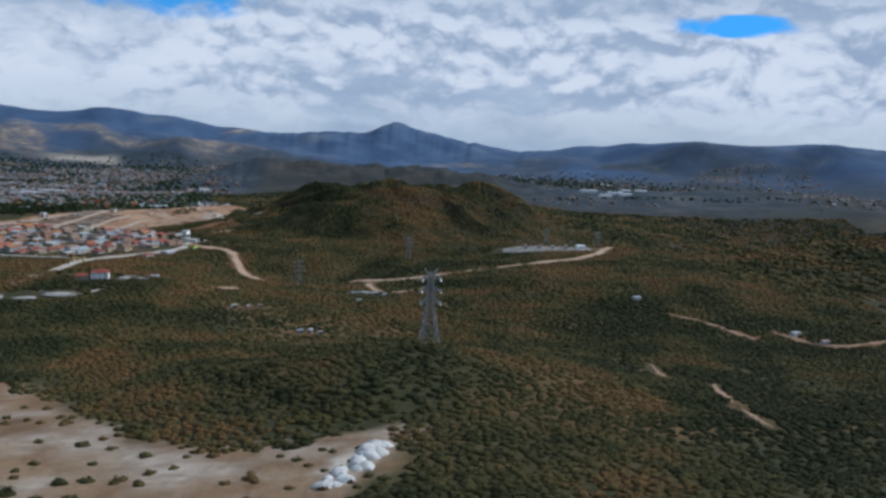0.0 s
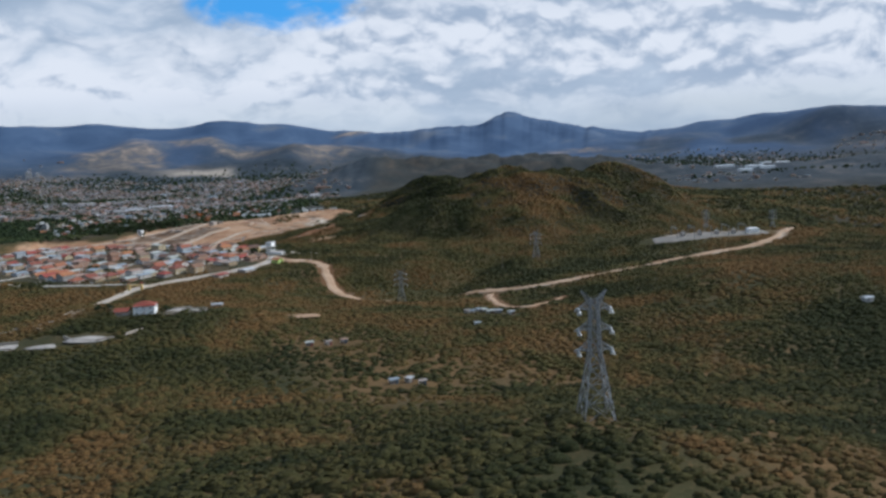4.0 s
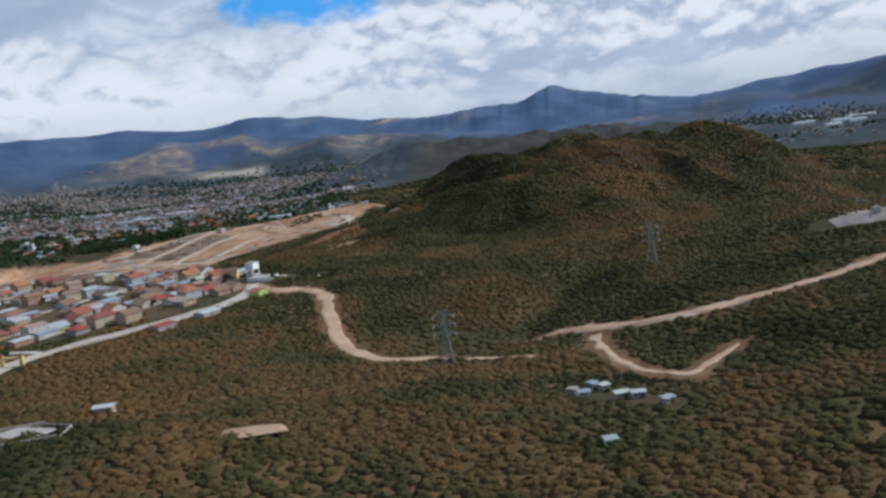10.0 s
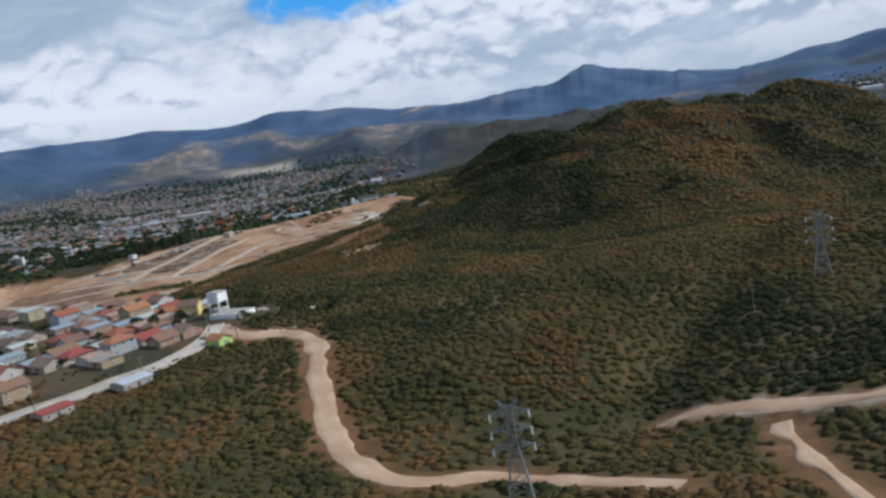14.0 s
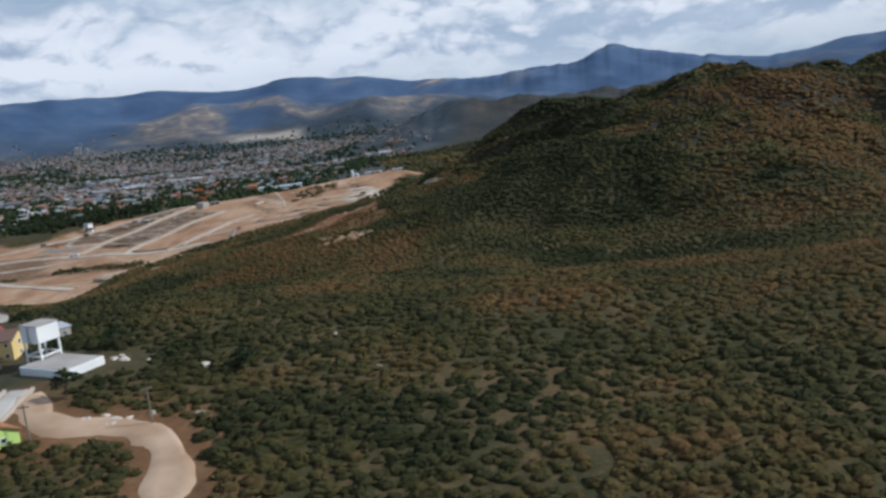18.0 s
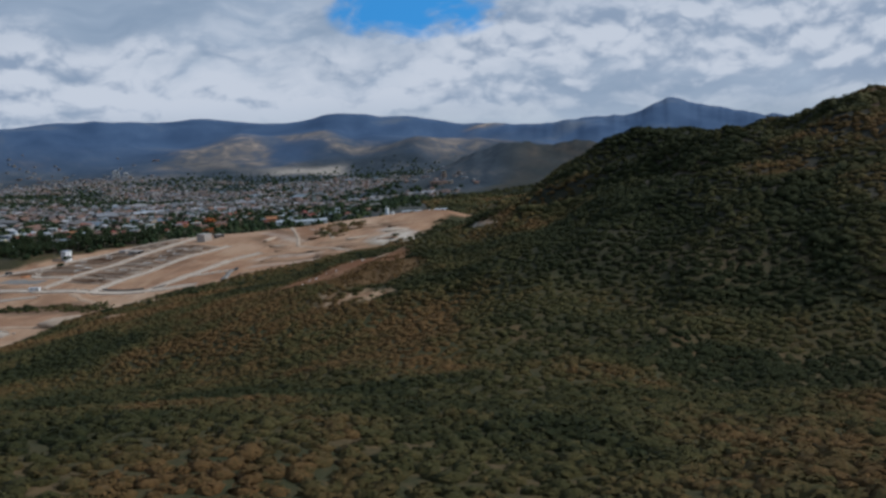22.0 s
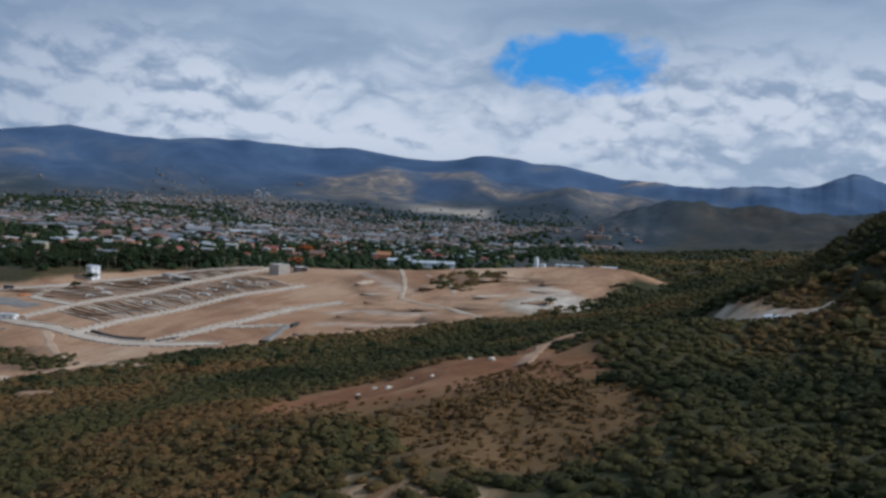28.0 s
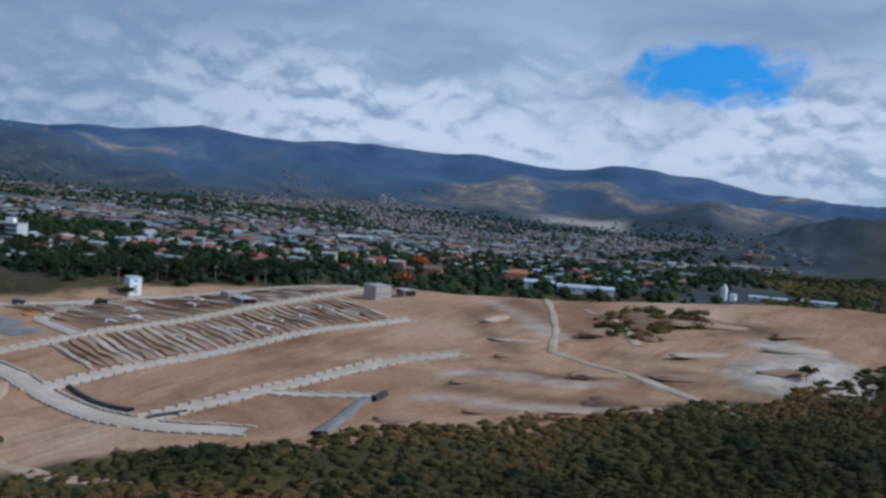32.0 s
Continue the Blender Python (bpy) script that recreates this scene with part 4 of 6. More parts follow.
terrace_block("lower_plots", SITE_ROADS["second_street"][1:], SITE_ROADS["third_street"], 36, 0.0, 0.86, 0.12, "stepped bare house plots with pale spoil banks", rng)


def mound(name, x, y, rx, ry, h, material, label, turn=0, seed=0, cat="earth mound"):
    """A lumpy heap with its foot in the ground."""
    bm = bmesh.new()
    bmesh.ops.create_icosphere(bm, subdivisions=3, radius=1)
    for v in bm.verts:
        k = 1 + 0.28 * noise.noise(Vector((v.co.x * 1.6 + seed, v.co.y * 1.6, v.co.z * 1.6))) + 0.1 * noise.noise(v.co * 5 + Vector((seed, 0, 0)))
        v.co = Vector((v.co.x * rx * k, v.co.y * ry * k, v.co.z * h * k))
    ob = part(name, bm, material, None, smooth=True)
    ob.matrix_basis = pose(x, y, top(x, y) - h * 0.25, 0, 0, turn)
    return tagged(ob, label, cat)


for i, (x, y, rx, ry, h, mat, turn) in enumerate([
        (-343, 1329, 9, 4, 1.6, EARTH_DARK, 70), (-326, 1330, 7, 3.5, 1.2, EARTH_DARK, 60), (-323, 1284, 10, 3, 0.9, EARTH, 40), (-350, 1268, 9, 2.5, 1.0, EARTH_DARK, 65),
        (-307, 1288, 9, 3, 0.8, EARTH_DARK, 30), (-345, 1230, 8, 3, 1.0, EARTH, 20), (-381, 1335, 7, 2.5, 1.4, EARTH_PALE, 75), (-308, 1315, 12, 3, 0.8, EARTH_PALE, 50),
        (-289, 1330, 10, 4, 1.2, EARTH_PALE, 30), (-288, 1306, 7, 3, 0.9, EARTH_DARK, 40), (-304, 1256, 9, 2, 0.7, EARTH, 60), (-318, 1350, 14, 4, 1.0, EARTH, 20),
        (-292, 1350, 12, 4, 1.2, EARTH_DARK, 60), (-332, 1244, 9, 1.6, 0.6, EARTH_DARK, 40), (-317, 1251, 7, 1.4, 0.6, EARTH_PALE, 35), (-361, 1310, 9, 1.5, 0.7, EARTH_PALE, 20),
        (-352, 1293, 8, 1.5, 0.6, EARTH_DARK, 60), (-404, 1145, 14, 7, 2.6, EARTH_PALE, 30), (-363, 1127, 7, 3, 1.0, EARTH_DARK, 30), (-509, 1160, 12, 4, 1.0, EARTH, 50)]):
    mound("earth_mound", x, y, rx, ry, h, mat, "low heap of dug earth on the bare site", turn, i * 3.7)

for road, a, b in (("ramp_track", (-386, 1382), (-347, 1301)), ("ramp_track", (-364, 1366), (-329, 1318)), ("ramp_track", (-347, 1301), (-292, 1267))):
    strip(road, [a, ((a[0] + b[0]) / 2 + 3, (a[1] + b[1]) / 2), b], 2.6, EARTH_PALE, "worn earth ramp across the bare site", 0.28, 0.8, 3.0)
strip("drain_liner", [(-431, 1215), (-414, 1209), (-401, 1208)], 1.3, BLACK, "black plastic liner along the new kerb", 0.75, 0, 2.0, cat="liner")
strip("drain_liner", [(-393, 1205), (-392, 1208), (-389, 1212)], 1.2, BLACK, "black plastic liner folded round a corner", 0.75, 0, 1.5, cat="liner")
strip("drain_liner", [(-360, 1238), (-361, 1244)], 1.6, BLACK, "short black liner at the end of a street", 1.1, 0, 1.5, cat="liner")


def window_mesh(w, h, frame_mat, name="window"):
    """A window as one mesh: frame, sill and a sunk pane. Its face looks to -y."""
    bm = bmesh.new()
    t = 0.09
    for x0, x1, z0, z1 in ((-w / 2, -w / 2 + t, 0, h), (w / 2 - t, w / 2, 0, h), (-w / 2 + t, w / 2 - t, 0, t), (-w / 2 + t, w / 2 - t, h - t, h)):
        box(bm, x0, x1, -0.07, 0.06, z0, z1)
    n = len(bm.faces)
    box(bm, -w / 2 + t, w / 2 - t, -0.01, 0.02, t, h - t)
    bm.faces.ensure_lookup_table()
    for f in bm.faces[n:]:
        f.material_index = 1
    me = bpy.data.meshes.new(name)
    bm.to_mesh(me)
    bm.free()
    me.materials.append(frame_mat)
    me.materials.append(GLASS)
    return me


WINDOW = window_mesh(1.0, 0.85, WHITE)
WIDE_WINDOW = window_mesh(1.6, 0.95, WHITE)
DOOR_MESH = boxed(-0.42, 0.42, -0.05, 0.05, 0, 1.6, 0.03)
door_data = bpy.data.meshes.new("door")
DOOR_MESH.to_mesh(door_data)
DOOR_MESH.free()
door_data.materials.append(DOOR)


def bare(me, keep, name):
    """A copy of a mesh with only the faces of one material."""
    bm = bmesh.new()
    bm.from_mesh(me)
    bmesh.ops.delete(bm, geom=[f for f in bm.faces if f.material_index != keep], context="FACES")
    out = bpy.data.meshes.new(name)
    for f in bm.faces:
        f.material_index = 0
    bm.to_mesh(out)
    bm.free()
    out.materials.append(me.materials[keep])
    return out


FRAMES = {me.name: (bare(me, 0, "window_frame"), bare(me, 1, "pane")) for me in (WINDOW, WIDE_WINDOW)}


def glazed(me, parent, m):
    """A window whose pane is a part of its own."""
    w = hung("window", FRAMES[me.name][0], parent, m)
    hung("pane", FRAMES[me.name][1], w, pose(0, 0, 0))["label"] = "dark window pane"
    return w


def hung(name, data, parent, m):
    ob = new(name, data)
    ob.parent = parent
    ob.matrix_basis = m
    return ob


def three_storey(x, y, turn):
    b = thing("apartment_block", x, y, top(x, y) - 0.1, turn, "narrow three-storey white building beside a new street", "building")
    w, d, st = 6.2, 4.6, 2.2
    part("wall", boxed(-w / 2, w / 2, -d / 2, d / 2, -0.6, 3 * st, 0.04), WHITE, b)
    part("roof", boxed(-w / 2 - 0.25, w / 2 + 0.25, -d / 2 - 0.25, d / 2 + 0.25, 3 * st, 3 * st + 0.25, 0.05), SHEET, b, "flat pale roof slab")
    for k in range(1, 3):
        part("floor_band", boxed(-w / 2 - 0.12, w / 2 + 0.12, -d / 2 - 0.3, -d / 2 + 0.02, k * st - 0.1, k * st + 0.12), CONCRETE, b)
    for k in range(3):
        for u in (-2.0, 0.1, 2.0):
            glazed(WIDE_WINDOW, b, pose(u, -d / 2 - 0.03, k * st + 0.7))
        glazed(WINDOW, b, pose(w / 2 + 0.03, 0, k * st + 0.7, 0, 0, 90))
    hung("door", door_data, b, pose(-0.95, -d / 2 - 0.04, 0))
    return b


def shell_building(x, y, turn, w, d, storeys, label):
    """Block walls and columns of an unfinished house."""
    b = thing("unfinished_house", x, y, top(x, y) - 0.1, turn, label, "building", "unfinished houses")
    st = 2.5
    for k in range(storeys):
        z = k * st
        part("slab", boxed(-w / 2 - 0.1, w / 2 + 0.1, -d / 2 - 0.1, d / 2 + 0.1, z + st - 0.2, z + st, 0.02), CONCRETE, b)
        part("back_wall", boxed(-w / 2, w / 2, d / 2 - 0.2, d / 2, z - 0.4, z + st - 0.2), BLOCK, b)
        part("side_wall", boxed(-w / 2, -w / 2 + 0.2, -d / 2, d / 2 - 0.2, z - 0.4, z + st - 0.2), BLOCK, b)
        for i in range(int(w // 2.4) + 1):
            px = -w / 2 + 0.15 + i * (w - 0.3) / max(1, int(w // 2.4))
            part("column", boxed(px - 0.14, px + 0.14, -d / 2, -d / 2 + 0.28, z - 0.4, z + st - 0.2), CONCRETE, b)
        part("partition", boxed(-w * 0.1, -w * 0.1 + 0.16, -d / 2 + 0.3, d / 2 - 0.2, z - 0.4, z + st - 0.2), BLOCK, b)
        part("low_wall", boxed(-w / 2 + 0.3, -w * 0.12, -d / 2 + 0.05, -d / 2 + 0.2, z - 0.4, z + 1.0 + 0.3 * k), BLOCK, b)
    for i in range(5):
        px = -w / 2 + 0.4 + i * (w - 0.8) / 4
        part("starter_bar", beam(bmesh.new(), (px, d / 2 - 0.1, storeys * st), (px + 0.05, d / 2 - 0.1, storeys * st + 0.8), 0.05), STEEL, b)
    return b


CLAY = weathered("orange_clay", (0.42, 0.17, 0.07), (0.52, 0.24, 0.11), 1.0, 0.95, 0.1)
mound("clay_pile", -527, 1273, 4.5, 2.6, 1.0, CLAY, "heap of bright orange clay beside a new street", 20, 71)
mound("earth_mound", -312, 1262, 9, 4.5, 2.4, EARTH_DARK, "brown heap with dry grass at the edge of the scrub", 35, 77)
strip("gravel_pad", [(-536, 1262), (-516, 1256), (-496, 1248)], 13.0, GRAVEL, "dark grey gravel pad beside a new street", 0.18, 1.5, 3.0, cat="gravel")
FOOTING = weathered("white_footing", (0.40, 0.375, 0.34), (0.52, 0.49, 0.455), 0.7)
for i, (x, y, turn, w, d) in enumerate([(-443, 1283, -14, 6, 1.2), (-438, 1290, -12, 7, 1.5), (-442, 1326, -12, 6, 1.0), (-430, 1324, -10, 7, 0.9), (-450, 1323, -14, 5, 1.2), (-501, 1293, -20, 6, 1.4), (-489, 1285, -18, 4, 2.2),
                                        (-490, 1311, -18, 5, 0.9), (-490, 1276, -16, 5, 1.3), (-443, 1302, -12, 6, 0.8), (-437, 1310, -12, 7, 0.8), (-496, 1320, -20, 5, 0.9), (-452, 1269, -14, 5, 0.8), (-507, 1306, -20, 5, 1.0)]):
    f = thing("concrete_footing", x, y, top(x, y), turn, "pale concrete footing laid on a bare house plot", "footing", "footings on the plots")
    part("slab", boxed(-w / 2, w / 2, -d / 2, d / 2, -0.5, 0.75, 0.06), FOOTING, f)
    part("upstand", boxed(-w / 2, -w / 2 + 0.4, -d / 2 - 1.2, d / 2 + 0.2, -0.5, 0.95, 0.05), FOOTING, f)
    if i % 2:
        part("upstand", boxed(w / 2 - 0.4, w / 2, -d / 2 - 0.9, d / 2 + 0.1, -0.5, 0.9, 0.05), FOOTING, f)


def parked_truck(x, y, turn):
    t = thing("parked_truck", x, y, top(x, y) + 0.25, turn, "small dark truck parked on a new street", "truck")
    paint = weathered("dark_truck_paint", (0.05, 0.055, 0.06), (0.08, 0.085, 0.09), 0.6, 0.4, 0.5)
    part("cargo_bed", boxed(-2.4, 0.5, -0.9, 0.9, 0.5, 1.9, 0.06), paint, t)
    part("cab", boxed(0.6, 2.0, -0.85, 0.85, 0.4, 1.7, 0.15), paint, t)
    part("windscreen", boxed(1.97, 2.03, -0.7, 0.7, 1.05, 1.55, 0.02), GLASS, t)
    for sx in (-1.6, 1.3):
        for sy in (-0.85, 0.85):
            part("wheel", beam(bmesh.new(), (sx, sy - 0.14, 0.42), (sx, sy + 0.14, 0.42), 0.42, sides=14), BLACK, t)


parked_truck(-548, 1282, 30)
three_storey(-527, 1315, -112 + 90)
shell_building(-476, 1321, -20, 9, 6, 1, "one-storey grey block shell with open columns")
shell_building(-489, 1328, 160, 7, 5, 1, "unroofed grey block house among bare plots")
shell_building(-441, 1354, 160, 8, 7, 2, "two-storey grey concrete shell at the end of a street")
shell_building(-433, 1361, -25, 6, 5, 1, "small grey block shell beside a larger one")

# ---- power line ----
def pylon(x, y, base, tall, turn, name_label):
    """A lattice tower: legs, bracing level by level, three pairs of arms with insulators, two earth-wire horns."""
    b = thing("lattice_pylon", x, y, base, turn, name_label, "pylon", "pylons of the power line")
    waist = tall * 0.56
    r = tall * 0.0040

    def half(z):
        if z < waist:
            return tall * (0.125 - 0.085 * z / waist)
        return tall * (0.040 - 0.012 * (z - waist) / (tall - waist))

    corner = [(1, 1), (-1, 1), (-1, -1), (1, -1)]
    levels = [0, 0.17, 0.31, 0.43, 0.56, 0.66, 0.76, 0.86, 0.96]
    for cx, cy in corner:
        part("leg", tube([(cx * half(u * tall), cy * half(u * tall), u * tall) for u in levels], [r * 1.35] * len(levels)), STEEL, b)
    for a, c in zip(levels, levels[1:]):
        za, zc = a * tall, c * tall
        ha, hc = half(za), half(zc)
        for i in range(4):
            (ax, ay), (bx, by) = corner[i], corner[(i + 1) % 4]
            for p, q in (((ax * ha, ay * ha, za), (bx * hc, by * hc, zc)), ((bx * ha, by * ha, za), (ax * hc, ay * hc, zc)), ((ax * hc, ay * hc, zc), (bx * hc, by * hc, zc))):
                part("brace", beam(bmesh.new(), p, q, r * 0.8), STEEL, b)
    wide = min(0.19, 3.7 / tall)
    for z, reach in ((0.56, wide), (0.72, wide * 0.97), (0.88, wide * 0.94)):
        for side in (-1, 1):
            bm = bmesh.new()
            tip = Vector((side * reach * tall, 0, (z + 0.012) * tall))
            h = half(z * tall)
            for cy in (-1, 1):
                beam(bm, (side * h, cy * h, z * tall), tip, r)
                beam(bm, (side * h, cy * h, (z + 0.07) * tall), tip, r * 0.9)
                for u in (0.35, 0.7):
                    lo = Vector((side * h, cy * h, z * tall)).lerp(tip, u)
                    hi = Vector((side * h, cy * h, (z + 0.07) * tall)).lerp(tip, u * 0.8)
                    beam(bm, lo, hi, r * 0.6)
            arm = part("crossarm", bm, STEEL, b)
            for end in ((0, -0.085, -0.036), (0, 0.085, -0.036), (0, 0, -0.055)):
                line = [tip + Vector(end) * tall * k / 10 for k in range(11)]
                part("insulator", tube(line, [r * (2.4 if k % 2 else 1.3) for k in range(11)], 6), INSUL, b, "pale insulator string")
    for side in (-1, 1):
        bm = bmesh.new()
        h = half(0.96 * tall)
        for cy in (-1, 1):
            beam(bm, (side * h * 0.3, cy * h, 0.94 * tall), (side * 0.10 * tall, 0, 1.03 * tall), r)
            beam(bm, (side * h, cy * h, 0.90 * tall), (side * 0.10 * tall, 0, 1.03 * tall), r * 0.8)
        part("horn", bm, STEEL, b)
    return b


for x, y, tall, turn, words in ((7, 336, 28, 12, "tall grey steel lattice pylon on a scrub knoll"), (-79, 636, 18.5, 8, "grey steel lattice pylon beside the dirt road"),
                                (-4, 752, 18.5, -8, "grey steel lattice pylon on a brown slope"), (118, 812, 14, -20, "grey steel lattice pylon near a pale clearing"),
                                (166, 818, 14, -20, "grey steel lattice pylon at the wood's edge")):
    pylon(x, y, top(x, y) - 0.3, tall, turn, words)


def utility_pole(x, y, tall, turn):
    b = thing("utility_pole", x, y, top(x, y) - 0.3, turn, "weathered utility pole with one crossbar", "utility pole", "utility poles")
    part("pole", beam(bmesh.new(), (0, 0, 0), (0, 0, tall), 0.16, 0.1, 8), WOOD, b)
    part("crossbar", boxed(-0.8, 0.8, -0.06, 0.06, tall - 0.6, tall - 0.45), WOOD, b)
    for u in (-0.65, 0, 0.65):
        part("insulator", beam(bmesh.new(), (u, 0, tall - 0.45), (u, 0, tall - 0.2), 0.06, 0.04, 6), INSUL, b)
    return b


for x, y, tall, turn in ((-26, 730, 8, 0), (-172, 741, 6.5, 20), (-156, 748, 6.5, 30), (-186, 752, 6.5, 10), (-190, 716, 6, 40), (-206, 690, 6, 40), (-443, 1365, 6, 0), (-484, 1376, 5, 0),
                         (-498, 1352, 5, 0), (-529, 1344, 5, 0), (-455, 1392, 5, 0), (-566, 1315, 5, 0), (-240, 668, 6, 0)):
    utility_pole(x, y, tall, turn)

for x, y in ((-539, 1318), (-532, 1336), (-522, 1353), (-501, 1360), (-487, 1370), (-470, 1379)):
    utility_pole(x, y, 7.0, 70)

def substation(x, y, turn):
    """A fenced gravel yard with steel gantries and switchgear."""
    b = thing("substation", x, y, top(x, y), turn, "grey electrical substation yard with steel gantries on gravel", "substation")
    for u in (-24, -12, 0, 12, 24):
        g = bmesh.new()
        for v in (-6, 6):
            beam(g, (u, v, -1.5), (u, v, 6.5), 0.22, 0.14)
        beam(g, (u, -6, 6.2), (u, 6, 6.2), 0.18)
        beam(g, (u, -6, 5.4), (u, 6, 5.4), 0.1)
        part("gantry", g, STEEL, b)
    for u in (-18, -6, 6, 18):
        part("transformer", boxed(u - 1.5, u + 1.5, -1.3, 1.3, -1.0, 2.6, 0.12), CONCRETE, b)
        part("bushing", beam(bmesh.new(), (u, 0, 2.6), (u, 0, 4.0), 0.25, 0.15, 8), INSUL, b)
    part("control_house", boxed(28, 35, -3, 3, -1.0, 2.8, 0.05), WHITE, b, "small white control building")
    return b


strip("substation_yard", [(76, 774), (92, 775), (112, 782), (134, 786), (154, 790)], 17.0, GRAVEL, "pale grey gravel yard of the substation", 0.3, 2.0, 4.0, cat="gravel")
substation(114, 782, 11)

# ---- streets and houses of the hilltop neighbourhood ----
strip("village_street", [(-233, 560), (-234, 612), (-236, 650), (-226, 672), (-212, 688), (-197, 708), (-187, 726), (-183, 744), (-187, 760)], 5.0, STREET, "pale concrete street along the edge of the houses", 0.3, 0, 3.0, KERB)
strip("village_lane", [(-236, 662), (-264, 666), (-294, 668), (-340, 676)], 4.0, STREET, "grey lane along a row of houses", 0.34, 0, 3.0)
strip("village_lane", [(-206, 556), (-216, 575), (-228, 592)], 3.2, STREET, "grey lane joining the main street", 0.36, 0, 3.0)
strip("village_lane", [(-262, 520), (-240, 536), (-216, 556)], 2.4, STREET, "narrow grey lane in the grass", 0.36, 0, 3.0)
for k in (1, 2, 3):
    a = Vector((-236, 664)) + Vector((-38 * k, 14 * k * 0.2))
    strip("village_lane", [(a.x - 4, a.y + 8), (a.x + 20, a.y + 52), (a.x + 42, a.y + 100), (a.x + 54, a.y + 128)], 3.4, STREET, "grey lane between rows of houses", 0.3 + 0.01 * k, 0, 3.0)


def gable_roof(w, d, z, rise, over):
    """A thick gabled roof with its ridge along x."""
    bm = bmesh.new()
    t = 0.16
    prof = [(-d / 2 - over, z - over * rise / (d / 2)), (0, z + rise), (d / 2 + over, z - over * rise / (d / 2)), (d / 2 + over, z - over * rise / (d / 2) + t), (0, z + rise + t * 1.3), (-d / 2 - over, z - over * rise / (d / 2) + t)]
    ends = [[bm.verts.new((x, y, zz)) for y, zz in prof] for x in (-w / 2 - over, w / 2 + over)]
    for i in range(6):
        bm.faces.new((ends[0][i], ends[1][i], ends[1][(i + 1) % 6], ends[0][(i + 1) % 6]))
    for e in ends:
        bm.faces.new((e[0], e[1], e[4], e[5]))
        bm.faces.new((e[1], e[2], e[3], e[4]))
    bmesh.ops.recalc_face_normals(bm, faces=bm.faces)
    return bm


def hip_roof(w, d, z, rise, over):
    bm = bmesh.new()
    a, b, t = w / 2 + over, d / 2 + over, 0.16
    r = max(0.3, a - b)
    lo = [bm.verts.new(p) for p in ((-a, -b, z - 0.15), (a, -b, z - 0.15), (a, b, z - 0.15), (-a, b, z - 0.15))]
    mid = [bm.verts.new(p) for p in ((-a, -b, z - 0.15 + t), (a, -b, z - 0.15 + t), (a, b, z - 0.15 + t), (-a, b, z - 0.15 + t))]
    r0, r1 = bm.verts.new((-r, 0, z + rise)), bm.verts.new((r, 0, z + rise))
    bm.faces.new(lo[::-1])
    for i in range(4):
        bm.faces.new((lo[i], lo[(i + 1) % 4], mid[(i + 1) % 4], mid[i]))
    bm.faces.new((mid[0], mid[1], r1, r0))
    bm.faces.new((mid[1], mid[2], r1))
    bm.faces.new((mid[2], mid[3], r0, r1))
    bm.faces.new((mid[3], mid[0], r0))
    return bm


def wall_block(w, d, h, gable=0.0):
    """House walls, with gable ends where the roof has them."""
    bm = bmesh.new()
    box(bm, -w / 2, w / 2, -d / 2, d / 2, -0.6, h)
    if gable:
        for x in (-w / 2, w / 2 - 0.15):
            p = [bm.verts.new(q) for q in ((x, -d / 2, h), (x, d / 2, h), (x, 0, h + gable), (x + 0.15, -d / 2, h), (x + 0.15, d / 2, h), (x + 0.15, 0, h + gable))]
            for q in ((0, 2, 1), (3, 4, 5), (0, 3, 5, 2), (1, 2, 5, 4)):
                bm.faces.new([p[i] for i in q])
    return bm


def house(x, y, turn, w, d, storeys, style, label, group="", roof=None, wall=None, z=None, st=2.05):
    b = thing("house", x, y, (top(x, y) if z is None else z) - 0.05, turn, label, "house", group)
    h = st * storeys
    wall = wall or PLASTER
    if style == "gable":
        rise = d * 0.23
        part("wall", wall_block(w, d, h, rise * 0.96), wall, b)
        part("roof", gable_roof(w, d, h, rise, 0.4), roof or TILE, b, "pitched tiled roof")
    elif style == "hip":
        part("wall", wall_block(w, d, h), wall, b)
        part("roof", hip_roof(w, d, h, d * 0.24, 0.45), roof or TILE, b, "hipped tiled roof")
    else:
        part("wall", wall_block(w, d, h), wall, b)
        part("roof", gable_roof(w, d, h + 0.02, d * 0.07, 0.3), roof or METAL_ROOF, b, "low sheet-metal roof")
    for k in range(storeys):
        n = 2 if w < 7 else 3
        for i in range(n):
            u = (i + 0.5) / n * w - w / 2
            if k == 0 and i == 1:
                hung("door", door_data, b, pose(u, -d / 2 - 0.04, 0))
            else:
                (glazed if not group else lambda me, p, m: hung("window", me, p, m))(WINDOW, b, pose(u, -d / 2 - 0.03, k * st + 0.65))
            if i != 1:
                (glazed if not group else lambda me, p, m: hung("window", me, p, m))(WINDOW, b, pose(u, d / 2 + 0.03, k * st + 0.65, 0, 0, 180))
        (glazed if not group else lambda me, p, m: hung("window", me, p, m))(WINDOW, b, pose(w / 2 + 0.03, 0, k * st + 0.65, 0, 0, 90))
        (glazed if not group else lambda me, p, m: hung("window", me, p, m))(WINDOW, b, pose(-w / 2 - 0.03, 0, k * st + 0.65, 0, 0, -90))
    return b


